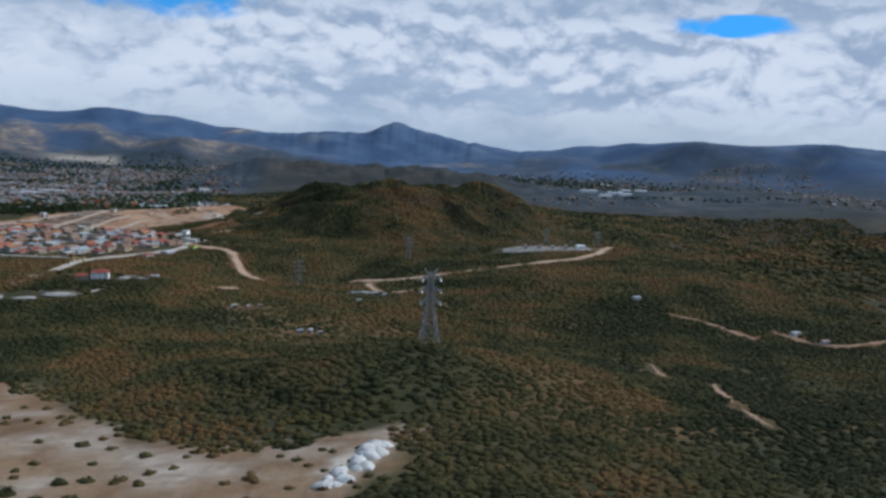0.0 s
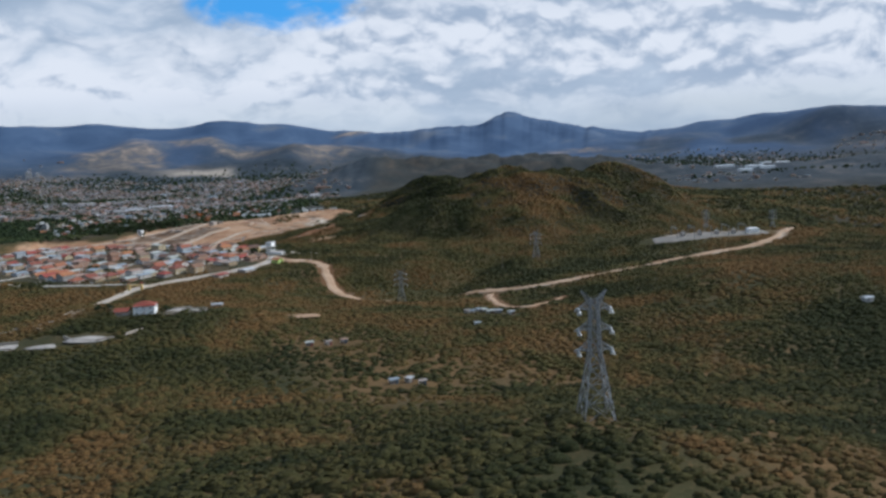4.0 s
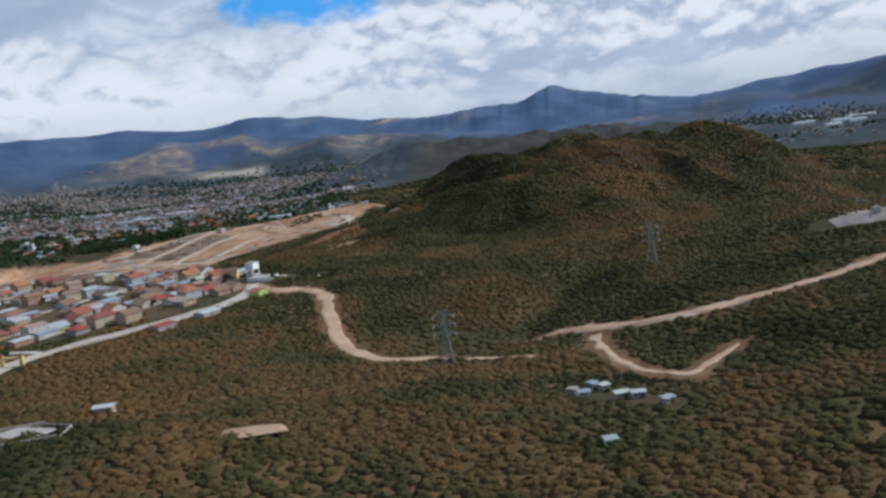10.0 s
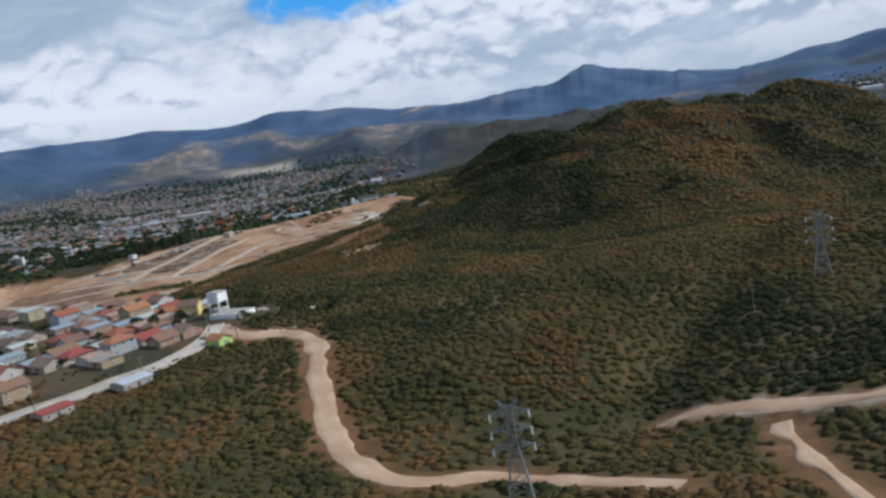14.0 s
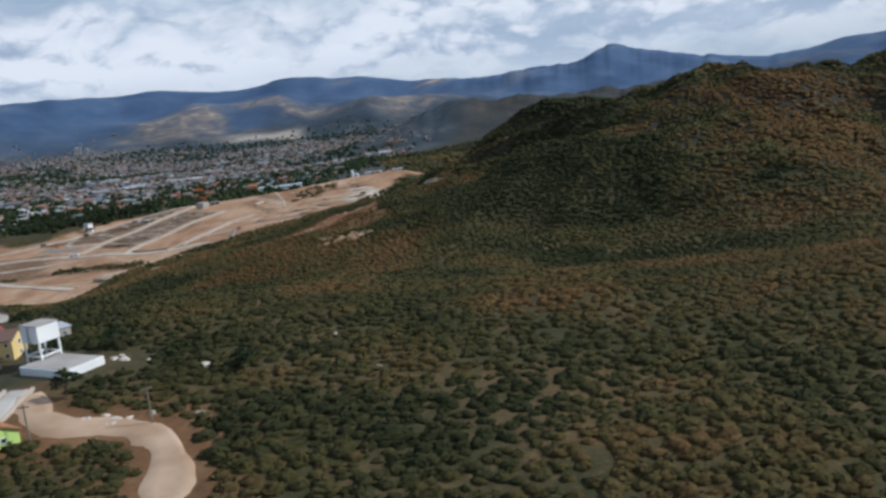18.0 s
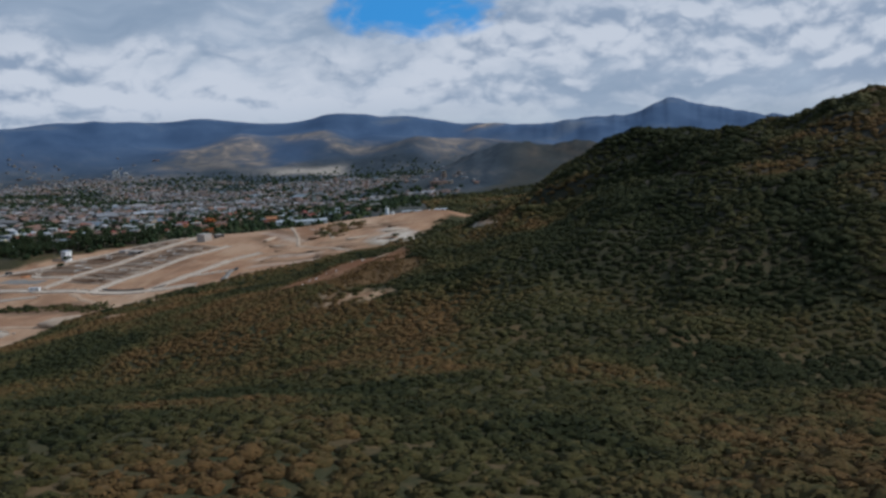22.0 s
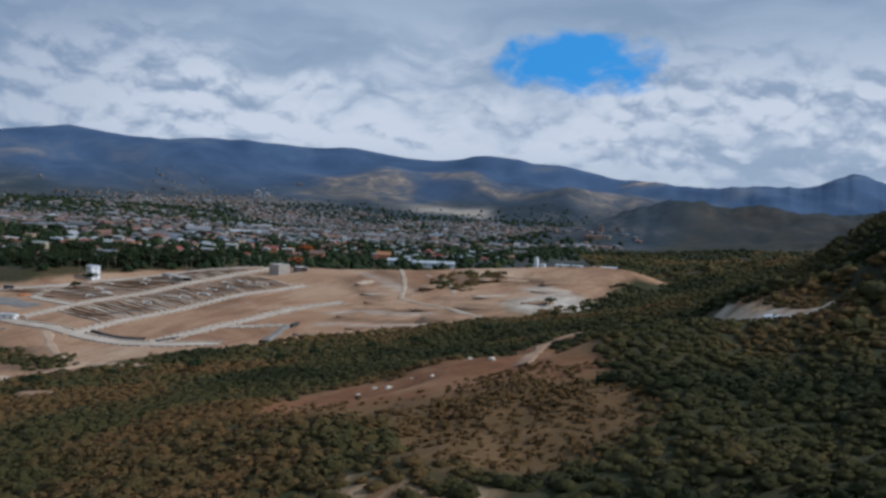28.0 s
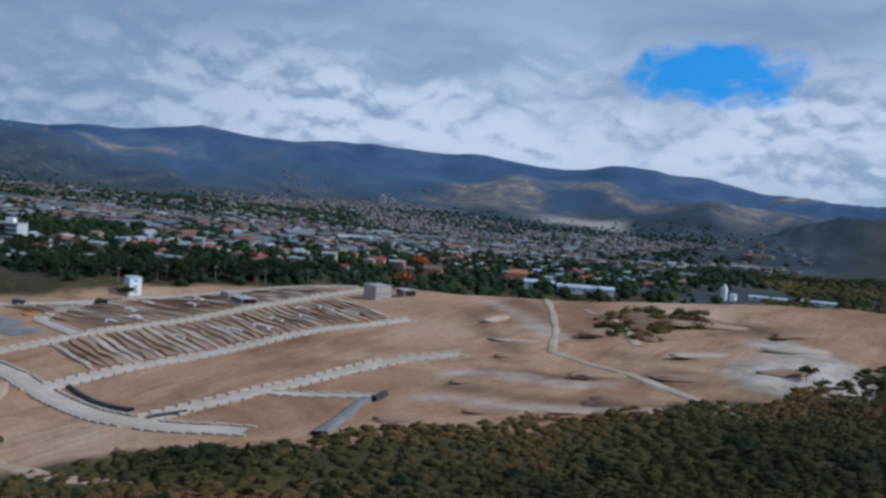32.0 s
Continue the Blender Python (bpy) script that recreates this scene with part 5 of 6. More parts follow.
GRASS = [[(-330, 766), (-290, 758), (-226, 748)], [(-214, 708), (-206, 716)], [(-345, 826), (-278, 798)], [(-300, 700), (-262, 712)]]
rng = random.Random(5)
STREET_DIR = Vector((0.455, 0.89))
LEFT = Vector((-0.89, 0.455))
words = {"gable": "tile-roofed rendered house with a gable", "hip": "hip-roofed rendered house in a terrace row", "flat": "flat sheet-roofed block house"}
for row, v in enumerate((8.5, 17.5, 29, 38, 50, 59, 72, 81, 94, 104, 117, 128, 142, 152, 166, 177, 191, 202, 217, 229)):
    for i in range(-3, 14):
        u = -6 + i * 9.6 + rng.uniform(-0.8, 0.8) + row * 1.2
        c = Vector((-222, 676)) + STREET_DIR * u + LEFT * v
        if float(inside(NEIGHBOURHOOD, np.array([c.x]), np.array([c.y]), 3)[0]) < 0.6 or rng.random() < 0.2:
            continue
        if (Vector((-190, 774)) - c).length < 13:
            continue
        if min(float(near_line(g, np.array([c.x]), np.array([c.y]))[0]) for g in GRASS) < 6.5:
            continue
        style = rng.choice(["gable", "gable", "hip", "flat", "flat"])
        turn = math.degrees(math.atan2(STREET_DIR.y, STREET_DIR.x)) + (180 if row % 2 == 0 else 0) + (90 if rng.random() < 0.2 else 0)
        st = 2 if rng.random() < 0.14 else 1
        house(c.x, c.y, turn, rng.uniform(7.0, 9.0), rng.uniform(6.0, 7.8), st, style, words[style] + (", two storeys" if st == 2 else ""), "houses of the hilltop neighbourhood")

turn = math.degrees(math.atan2(STREET_DIR.y, STREET_DIR.x))
house(-199, 687, turn, 8.5, 6, 1, "flat", "grey block house with a rusty sheet roof beside the street", roof=TILE, wall=BLOCK)
house(-189, 708, turn, 9, 6.5, 1, "flat", "long grey block house with a pale sheet roof", roof=SHEET, wall=BLOCK)
GREEN_WALL = weathered("lime_plaster", (0.42, 0.60, 0.16), (0.50, 0.68, 0.20), 0.8)
house(-178, 741, turn + 90, 6, 5, 1, "gable", "bright lime-green house with a red tiled roof", wall=GREEN_WALL)
YELLOW = weathered("ochre_plaster", (0.62, 0.46, 0.18), (0.70, 0.54, 0.24), 0.8)
house(-206, 782, 10, 7, 6, 2, "gable", "two-storey ochre house with a red tiled roof", wall=YELLOW)
house(-216, 786, 14, 9, 5, 1, "gable", "long red-roofed house beside the water tower", wall=YELLOW)
RED_TILE = weathered("dark_red_tiles", (0.20, 0.055, 0.042), (0.27, 0.085, 0.06), 0.8)
WHITE_WALL = WHITE
house(-184, 541, 12, 9.5, 7.5, 2, "hip", "two-storey white villa with a dark red hipped roof", roof=RED_TILE, wall=WHITE_WALL)
house(-194, 539, 12, 6.0, 5.0, 1, "gable", "low annex with a dark red roof beside the villa", roof=RED_TILE, wall=BLOCK)
house(-160, 569, 10, 5, 3.2, 1, "flat", "lone small hut with a bright sheet roof in the grass", roof=SHEET)
for x, y, w, t in ((-97, 498, 3.6, 20), (-90, 501, 3.2, 40), (-84, 504, 3.4, 10), (-54, 441, 3.6, 30), (-49, 443, 3.0, 60), (-44, 440, 3.0, 15)):
    house(x, y, t, w * 0.8, 2.0, 1, "flat", "small shack with a rusted sheet roof in the scrub", "shacks in the scrub", wall=WOOD, st=1.7)
for x, y, w, t in ((-36, 579, 3.4, 10), (-31, 586, 3.0, 35), (-27, 573, 4.4, 20), (-23, 571, 4.0, 5), (-31, 536, 3.2, 15), (-34, 590, 2.6, 50), (-17, 562, 3.4, 30), (-39, 584, 2.6, 70)):
    house(x, y, t, w * 0.8, 2.4, 1, "flat", "shack with a pale sheet roof below the dirt road", "shacks in the scrub", roof=METAL_ROOF, wall=WOOD, st=1.7)
for i in range(8):
    house(-560 + 7.2 * i, 1150 - 2.0 * i, 18, 4.6, 4.2, 1, "gable" if i % 3 else "flat", "small new ochre row house at the edge of the site", "new row houses", wall=YELLOW if i % 2 else None)
cut_tank = thing("round_tank", -190, 1141, top(-190, 1141) - 0.2, 0, "low round grey concrete tank in a pale cutting", "tank")
part("wall", beam(bmesh.new(), (0, 0, -1), (0, 0, 1.7), 3.4, 3.4, 28), CONCRETE, cut_tank)
part("cover", beam(bmesh.new(), (0, 0, 1.7), (0, 0, 1.85), 3.5, 3.4, 28), SHEET, cut_tank, "pale round cover")
house(-484, 1225, 15, 6, 3, 1, "flat", "white site hut with a pale sheet roof", roof=SHEET, wall=WHITE)
house(-470, 1092, 25, 5, 3, 1, "flat", "white site hut with a pale sheet roof", roof=SHEET, wall=WHITE)
house(135, 540, 20, 4, 3, 1, "flat", "small hut with a pale blue sheet roof", roof=SHEET)
house(205, 474, 30, 5, 3, 1, "flat", "roadside hut with a sheet roof", "huts by the road")
house(214, 458, 15, 4, 3, 1, "flat", "roadside hut with a sheet roof", "huts by the road")


def yard_wall(points, high, label, mat=BLOCK):
    """A free-standing block wall that follows the ground."""
    root = tagged(new("yard_wall"), label, "wall")
    for a, c in zip(points, points[1:]):
        d = Vector((c[0] - a[0], c[1] - a[1]))
        bm = bmesh.new()
        box(bm, 0, d.length + 0.1, -0.12, 0.12, -0.8, high, 0.02)
        w = part("wall_panel", bm, mat, root)
        w.matrix_basis = pose(a[0], a[1], min(top(*a), top(*c)), 0, 0, math.degrees(math.atan2(d.y, d.x)))
    return root


yard_wall([(-176, 548), (-166, 552), (-158, 550), (-156, 540), (-172, 534)], 1.5, "grey block wall round the villa's yard")
yard_wall([(-205, 505), (-196, 497), (-186, 496), (-176, 502), (-172, 512)], 1.2, "broken grey block wall round an empty plot")
yard_wall([(-226, 506), (-238, 502), (-236, 492), (-222, 494)], 1.0, "low grey wall round a paved yard")
yard_wall([(-222, 520), (-232, 530), (-246, 536)], 0.9, "pale wall along a grassy lane", STONE)
for x, y, rx, ry, t in ((-190, 500, 10, 6, 20), (-226, 498, 12, 5, 30), (-206, 494, 9, 4, 10), (-120, 550, 16, 4, 10), (-168, 545, 8, 5, 0)):
    mound("gravel_patch", x, y, rx, ry, 0.5, CONCRETE if x != -120 else EARTH, "flat spread of grey gravel on a plot", t, x, "gravel")


def gate(x, y, turn):
    """The ochre arch over the street into the neighbourhood."""
    b = thing("entrance_gate", x, y, top(x, y), turn, "ochre entrance gate with two towers over the street", "gate")
    for s in (-1, 1):
        part("pillar", boxed(s * 3.6 - 0.7, s * 3.6 + 0.7, -0.7, 0.7, -0.5, 4.2, 0.05), YELLOW, b)
        part("pillar_cap", hip_roof(1.6, 1.6, 4.35, 0.7, 0.1), TILE, b).location.x = s * 3.6
    part("lintel", boxed(-2.9, 2.9, -0.4, 0.4, 3.0, 3.8, 0.05), YELLOW, b)
    return b


gate(-233, 640, 5)


def water_tower(x, y, turn):
    b = thing("water_tower", x, y, top(x, y) - 0.1, turn, "white square water tank on concrete legs", "water tower")
    w, leg, tank = 2.1, 5.0, 3.2
    for cx in (-1, 1):
        for cy in (-1, 1):
            part("leg", boxed(cx * w - 0.18, cx * w + 0.18, cy * w - 0.18, cy * w + 0.18, -0.5, leg, 0.03), WHITE, b)
    for z in (2.3,):
        for s in (-1, 1):
            part("tie_beam", boxed(-w, w, s * w - 0.12, s * w + 0.12, z, z + 0.26), WHITE, b)
            part("tie_beam", boxed(s * w - 0.15, s * w + 0.15, -w, w, z, z + 0.3), WHITE, b)
    part("tank", boxed(-w - 0.3, w + 0.3, -w - 0.3, w + 0.3, leg, leg + tank, 0.08), WHITE, b)
    part("rim", boxed(-w - 0.4, w + 0.4, -w - 0.4, w + 0.4, leg + tank, leg + tank + 0.18), CONCRETE, b, "weathered grey rim")
    lad = bmesh.new()
    for u in (-0.25, 0.25):
        beam(lad, (u, -w - 0.4, 0), (u, -w - 0.4, leg + tank), 0.04)
    for k in range(18):
        beam(lad, (-0.25, -w - 0.4, 0.4 + k * 0.42), (0.25, -w - 0.4, 0.4 + k * 0.42), 0.03)
    part("ladder", lad, STEEL, b)
    return b


water_tower(-192, 775, -18)
cistern = thing("cistern", -186, 772, top(-186, 772), -18, "low white-walled concrete cistern under the water tower", "cistern")
part("wall", boxed(-6, 6.5, -5, 3.6, -0.9, 1.5, 0.05), WHITE, cistern)
part("cover", boxed(-5.7, 6.2, -4.7, 3.3, 1.5, 1.62), CONCRETE, cistern, "stained grey concrete cover")
rubble = random.Random(77)
for i in range(26):
    cx, cy = ((-175, 777), (-165, 749), (-158, 771))[i % 3]
    s = rubble.uniform(0.35, 1.0)
    mound("rubble_stone", cx + rubble.uniform(-4, 4), cy + rubble.uniform(-2, 2), s * 1.3, s, s * 0.7, STONE, "pale broken stone lying in the scrub", rubble.uniform(0, 180), i * 1.7, "stone")
for i, (x, y, s) in enumerate(((-254, 1150, 1.0), (-262, 1113, 0.6), (-258, 1111, 0.8), (-250, 1113, 0.5), (-234, 1150, 0.5), (-150, 752, 0.8), (-158, 752, 0.7), (-140, 790, 0.6), (-126, 770, 0.5), (-246, 1122, 0.5), (-240, 1118, 0.6), (-264, 1110, 0.5), (-255, 1115, 0.4), (-232, 1142, 0.5))):
    mound("boulder", x, y, s * 1.2, s, s * 0.8, STONE, "pale weathered boulder in the scrub", i * 40, i * 2.1, "boulder")

for i in range(22):
    u = i / 21
    s_ = rubble.uniform(1.0, 2.4)
    mound("limestone_outcrop", -17 + 12 * u + rubble.uniform(-2.5, 2.5), 194 + 31 * u + rubble.uniform(-2, 2), s_ * 1.4, s_, s_ * 0.9, WHITE_ROCK, "jagged white limestone outcrop at the quarry's edge", rubble.uniform(0, 180), i * 2.3, "rock")

# ---- trees ----
def tree_kind(seed, tall, wide, leaves=210):
    """A tree at the origin: a tapered trunk with limbs, and a ragged crown of leaf sprays."""
    r = np.random.default_rng(seed)
    bm = bmesh.new()
    fork = Vector((r.normal() * 0.1, r.normal() * 0.1, tall * 0.42))
    beam(bm, (0, 0, -0.4), fork, tall * 0.035, tall * 0.024, 7)
    tips = []
    for k in range(5):
        a = 2 * math.pi * (k + r.random() * 0.6) / 5
        tip = Vector((math.cos(a) * wide * 0.55, math.sin(a) * wide * 0.55, tall * (0.62 + 0.2 * r.random())))
        beam(bm, fork * (0.85 + 0.15 * r.random()), tip, tall * 0.016, tall * 0.007, 5)
        tips.append(tip)
    tips.append(Vector((0, 0, tall * 0.85)))
    root = new("tree")
    part("trunk", bm, BARK, root)
    c = np.array([tuple(t) for t in tips] * 3) + r.normal(size=(18, 3)) * np.array([wide * 0.16, wide * 0.16, tall * 0.07])
    v, f, tone = foliage(r, c, np.full(18, wide * 0.36) * (0.7 + 0.6 * r.random(18)), 0.75, leaves * 2 // 18, 0.36, np.clip(0.4 + 0.25 * r.normal(size=18), 0, 1))
    crown = new("crown", joined("crown", v, f, TREE_LEAF, tone))
    crown.parent = root
    return root


TREES = [tree_kind(11, 6.0, 3.0), tree_kind(12, 4.2, 2.6), tree_kind(13, 7.5, 2.6), tree_kind(14, 5.0, 3.6)]
for t in TREES:
    tagged(t, "dark green broad-leaved tree at the edge of bare ground", "tree", "trees round the site")
tree_used = set()


def plant(x, y, k, scale=1.0, turn=0.0, label="", sink=0.1):
    m = pose(x, y, top(x, y) - sink, 0, 0, turn)
    if k not in tree_used:
        tree_used.add(k)
        ob = TREES[k]
        ob.matrix_basis = m
    else:
        ob = copy_thing(TREES[k], m)
    if scale != 1.0:
        ob.scale = (scale,) * 3
    if label:
        ob["label"] = label
    return ob


rng = random.Random(21)
for k in range(4):
    plant(*((-569, 1316), (-514, 1290), (-544, 1366), (-520, 1306))[k], k)
for i in range(80):
    s = rng.random()
    off = rng.uniform(4, 34)
    x, y = -566 + 78 * s - 0.72 * off, 1296 + 82 * s + 0.7 * off + rng.uniform(-5, 5)
    if float(inside(SITE, np.array([x]), np.array([y]), 1)[0]) < 0.2:
        plant(x, y, rng.randrange(4), rng.uniform(0.8, 1.35), rng.uniform(0, 360), "dense dark tree in the belt between site and town")
BELT = [(-548, 1306), (-610, 1300), (-660, 1360), (-610, 1420), (-545, 1430), (-498, 1392), (-522, 1346)]
for i in range(230):
    x, y = rng.uniform(-660, -498), rng.uniform(1300, 1430)
    if float(inside(BELT, np.array([x]), np.array([y]), 1)[0]) > 0.5 and float(inside(SITE, np.array([x]), np.array([y]), 1)[0]) < 0.2:
        plant(x, y, rng.randrange(4), rng.uniform(0.8, 1.3), rng.uniform(0, 360), "dense dark tree in the belt between site and town")
for i in range(110):
    s = rng.random()
    depth = rng.uniform(-4, 170)
    x, y = -640 + 268 * s - 0.62 * depth, 1290 + 270 * s + 0.78 * depth
    plant(x, y, rng.randrange(4), rng.uniform(0.6, 1.15), rng.uniform(0, 360), "dark green tree among the houses of the town")
for x, y, k in ((-321, 1189, 1), (-296, 1207, 3), (-307, 1199, 1), (-281, 1228, 3), (-271, 1269, 1), (-283, 1304, 3), (-267, 1310, 1), (-327, 1180, 1), (-345, 1164, 3), (-361, 1149, 1), (-373, 1133, 3)):
    plant(x, y, k, rng.uniform(0.6, 0.85), rng.uniform(0, 360), "small spreading tree at the edge of the bare site")
for i in range(34):
    u, v = rng.uniform(-5, 110), rng.choice((23, 44, 66, 88, 110)) + rng.uniform(-3, 3)
    c = Vector((-222, 676)) + Vector((0.455, 0.89)) * u + Vector((-0.89, 0.455)) * v
    if float(inside(NEIGHBOURHOOD, np.array([c.x]), np.array([c.y]), 3)[0]) > 0.5:
        plant(c.x, c.y, rng.randrange(2), rng.uniform(0.5, 0.75), rng.uniform(0, 360), "garden tree between rows of houses")
for x, y in ((-204, 770), (-210, 764), (-200, 762), (-182, 784), (-214, 800), (-176, 757), (-150, 770), (-240, 645), (-205, 548), (-212, 552), (-170, 530)):
    plant(x, y, rng.randrange(4), rng.uniform(0.7, 1.0), rng.uniform(0, 360), "green tree beside the village")

FLAME_LEAF = leaf_material("orange_blossom", (0.16, 0.05, 0.02), (0.42, 0.12, 0.04), (0.55, 0.20, 0.06))


def flame_tree(x, y, size, seed):
    t = thing("flame_tree", x, y, top(x, y) - 0.1, 0, "spreading tree in orange-red blossom at the town's edge", "tree", "flame trees")
    part("trunk", beam(bmesh.new(), (0, 0, 0), (0.2, 0.1, size * 0.8), 0.3, 0.18, 7), BARK, t)
    r = np.random.default_rng(seed)
    at = r.normal(size=(16, 3)) * np.array([0.45, 0.45, 0.2]) * size + np.array([0, 0, size])
    rad, tone = np.full(16, size * 0.42), r.random(16)
    v, f, tt = foliage(r, at, rad, 0.8, 60, 0.25, tone)
    crown = new("crown", joined("crown", v, f, FLAME_LEAF, tt))
    crown.parent = t


flame_tree(-513, 1498, 5.0, 5)
flame_tree(-473, 1420, 3.6, 6)
flame_tree(-520, 1490, 3.6, 7)

# ---- the town in the valley ----
rng = random.Random(31)
TOWN_EDGE = [(-640, 1290), (-572, 1372), (-528, 1440), (-470, 1490), (-420, 1520), (-372, 1560)]
count = 0
for i in range(900):
    s = rng.random()
    p = along(TOWN_EDGE, s)
    depth = rng.uniform(4, 150)
    x, y = p[0] - 0.62 * depth, p[1] + 0.78 * depth
    gx_, gy_ = round(x / 11.5), round(y / 11.5)
    if (gx_, gy_) in tree_used or rng.random() < 0.25 or count >= 170:
        continue
    tree_used.add((gx_, gy_))
    style = rng.choice(["flat", "flat", "gable", "hip", "flat"])
    st = rng.choice([1, 1, 1, 2])
    house(gx_ * 11.5 + rng.uniform(-1.5, 1.5), gy_ * 11.5 + rng.uniform(-1.5, 1.5), rng.choice([20, 110, 200, 290]) + rng.uniform(-6, 6), rng.uniform(5, 8.5), rng.uniform(4.5, 6.5), st, style,
          {"flat": "pale block house with a sheet roof in the valley town", "gable": "tile-roofed house in the valley town", "hip": "hip-roofed house in the valley town"}[style], "houses at the near edge of the town",
          roof=SHEET if style == "flat" and rng.random() < 0.35 else None)
    count += 1


def town_mass():
    """Thousands of far houses: walls and low gabled roofs in one mesh."""
    r = np.random.default_rng(41)
    x, y = scatter(r, -3300, -300, 1480, 4050, 15)
    far = np.hypot(x - RANGE_EYE[0], y - RANGE_EYE[1])
    edge = step(60, 130, (y - 1290) * 0.62 + (x + 640) * 0.78 * 0 + (-x - 600) * 0.5 + 90)
    dens = 0.20 + 1.1 * fbm(x, y, 330, 301) + 0.5 * vnoise(x, y, 70, 305)
    dens = np.where(far > 2200, dens * 0.95, dens) * step(3750, 2900, far) * step(-330, -420, x + 0.10 * (y - 1400))
    dens *= 1 - step(30, 50, height(x, y)) * step(2200, 2300, y) * step(-800, -650, x)
    dens *= step(150, 175, (-x * 0.62 + y * 0.78) - (640 * 0.62 + 1290 * 0.78) + 20 * vnoise(x, y, 60, 7) + 30)
    keep = r.random(len(x)) < np.clip(dens, 0, 0.9)
    x, y = x[keep], y[keep]
    xr, yr = scatter(r, 300, 1600, 2000, 3900, 24)
    dr = 0.25 + 0.9 * fbm(xr, yr, 260, 311)
    kr = r.random(len(xr)) < np.clip(dr, 0, 0.6)
    x, y = np.r_[x, xr[kr]], np.r_[y, yr[kr]]
    n = len(x)
    z = height(x, y)
    w, d = r.uniform(3.0, 6.5, n), r.uniform(2.6, 4.6, n)
    big = r.random(n) < 0.05
    w[big] *= 2.6
    d[big] *= 1.8
    h = np.where(r.random(n) < 0.22, 4.6, 2.6) * r.uniform(0.9, 1.2, n)
    a = np.radians(20 + 90 * r.integers(0, 2, n) + r.normal(size=n) * 8 + 40 * vnoise(x, y, 400, 321))
    ca, sa = np.cos(a), np.sin(a)

    def at(u, v, zz):
        return np.stack([x + ca * u - sa * v, y + sa * u + ca * v, zz], -1)

    walls = [at(sx * w, sy * d, z + k) for k in (-1.5 * np.ones(n), h) for sx, sy in ((-1, -1), (1, -1), (1, 1), (-1, 1))]
    o = 1.12
    rise = d * r.choice([0.1, 0.1, 0.4], n)
    roof = [at(-w * o, -d * o, z + h), at(w * o, -d * o, z + h), at(w * o, d * o, z + h), at(-w * o, d * o, z + h), at(-w * o, 0 * d, z + h + rise + 0.2), at(w * o, 0 * d, z + h + rise + 0.2)]
    v = np.stack(walls + roof, 1)
    base = np.arange(n)[:, None, None] * 14
    q = np.array([(0, 1, 5, 4), (1, 2, 6, 5), (2, 3, 7, 6), (3, 0, 4, 7), (8, 9, 13, 12), (10, 11, 12, 13), (9, 10, 13, 13), (11, 8, 12, 12)])
    faces = (base + q[None, :6]).reshape(-1, 4)
    pick = r.random(n)
    tone = np.repeat(np.stack([r.random(n) * 0.45 + 0.02, 0.5 + 0.49 * pick], 1), [8, 6], axis=1)
    k = Mat("town_walls_and_roofs", 0.8, 0, 0.25)
    ramp = k.t.nodes.new("ShaderNodeValToRGB")
    ramp.color_ramp.interpolation = "CONSTANT"
    cols = [(0.0, (0.24, 0.23, 0.22)), (0.12, (0.29, 0.28, 0.275)), (0.25, (0.20, 0.15, 0.12)), (0.36, (0.26, 0.22, 0.17)), (0.5, (0.20, 0.21, 0.23)), (0.58, (0.13, 0.13, 0.13)), (0.68, (0.12, 0.085, 0.075)),
            (0.78, (0.20, 0.105, 0.075)), (0.86, (0.37, 0.37, 0.38)), (0.91, (0.14, 0.19, 0.24)), (0.95, (0.24, 0.13, 0.09))]
    e = ramp.color_ramp.elements
    while len(e) < len(cols):
        e.new(0.5)
    for el, (p, c) in zip(e, cols):
        el.position, el.color = p, (*c, 1)
    k.t.links.new(k.attr("tone").outputs["Fac"], ramp.inputs[0])
    k.color(k.mix(k.span(k.noise(5, 4), 0.4, 0.75, 0, 0.4), ramp.outputs[0], (0.16, 0.13, 0.11)))
    return tagged(new("town_houses", joined("town_houses", v.reshape(-1, 3), faces, k.m, tone.reshape(-1))), "far houses with pale and rust roofs filling the valley", "houses", kind="stuff")


town_mass()


def town_trees(name, x0, x1, y0, y1, gap, size, seed, label, thick):
    r = np.random.default_rng(seed)
    x, y = scatter(r, x0, x1, y0, y1, gap)
    far = np.hypot(x - RANGE_EYE[0], y - RANGE_EYE[1])
    dens = (thick - 0.7 * fbm(x, y, 330, 301)) * step(3400, 2900, far)
    side = (-x * 0.62 + y * 0.78) - (640 * 0.62 + 1290 * 0.78)
    dens = dens * (step(-330, -400, x + 0.10 * (y - 1400)) * step(-20, 20, side + 40) + step(250, 400, x) * step(1900, 2200, y))
    keep = (r.random(len(x)) < np.clip(dens, 0.0, 1)) & (inside(SITE, x, y, 2) < 0.3) & ~((height(x, y) > 24) & (y > 2150) & (x > -760))
    x, y = x[keep], y[keep]
    rad = size * (0.5 + 0.9 * r.random(len(x)))
    at, green = np.stack([x, y, height(x, y) + rad * 0.6], -1), np.clip(0.3 + 0.2 * r.normal(size=len(x)), 0, 1)
    v, f, tone = foliage(r, at, rad * 1.1, 0.95, 5, 0.5, green)
    v2, f2, tone2 = lumps(r, at, rad, 0.95, green)
    v, f, tone = np.concatenate([v, v2]), np.concatenate([f, f2 + len(v)]), np.concatenate([tone, tone2])
    return tagged(new(name, joined(name, v, f, TREE_LEAF, tone)), label, "trees", kind="stuff")


town_trees("town_trees", -1300, -330, 1300, 2100, 9, 2.6, 51, "dark trees between the houses of the valley town", 1.0)
town_trees("valley_trees", -3300, 1500, 2100, 4000, 17, 3.6, 52, "dark trees scattered over the far valley", 0.95)


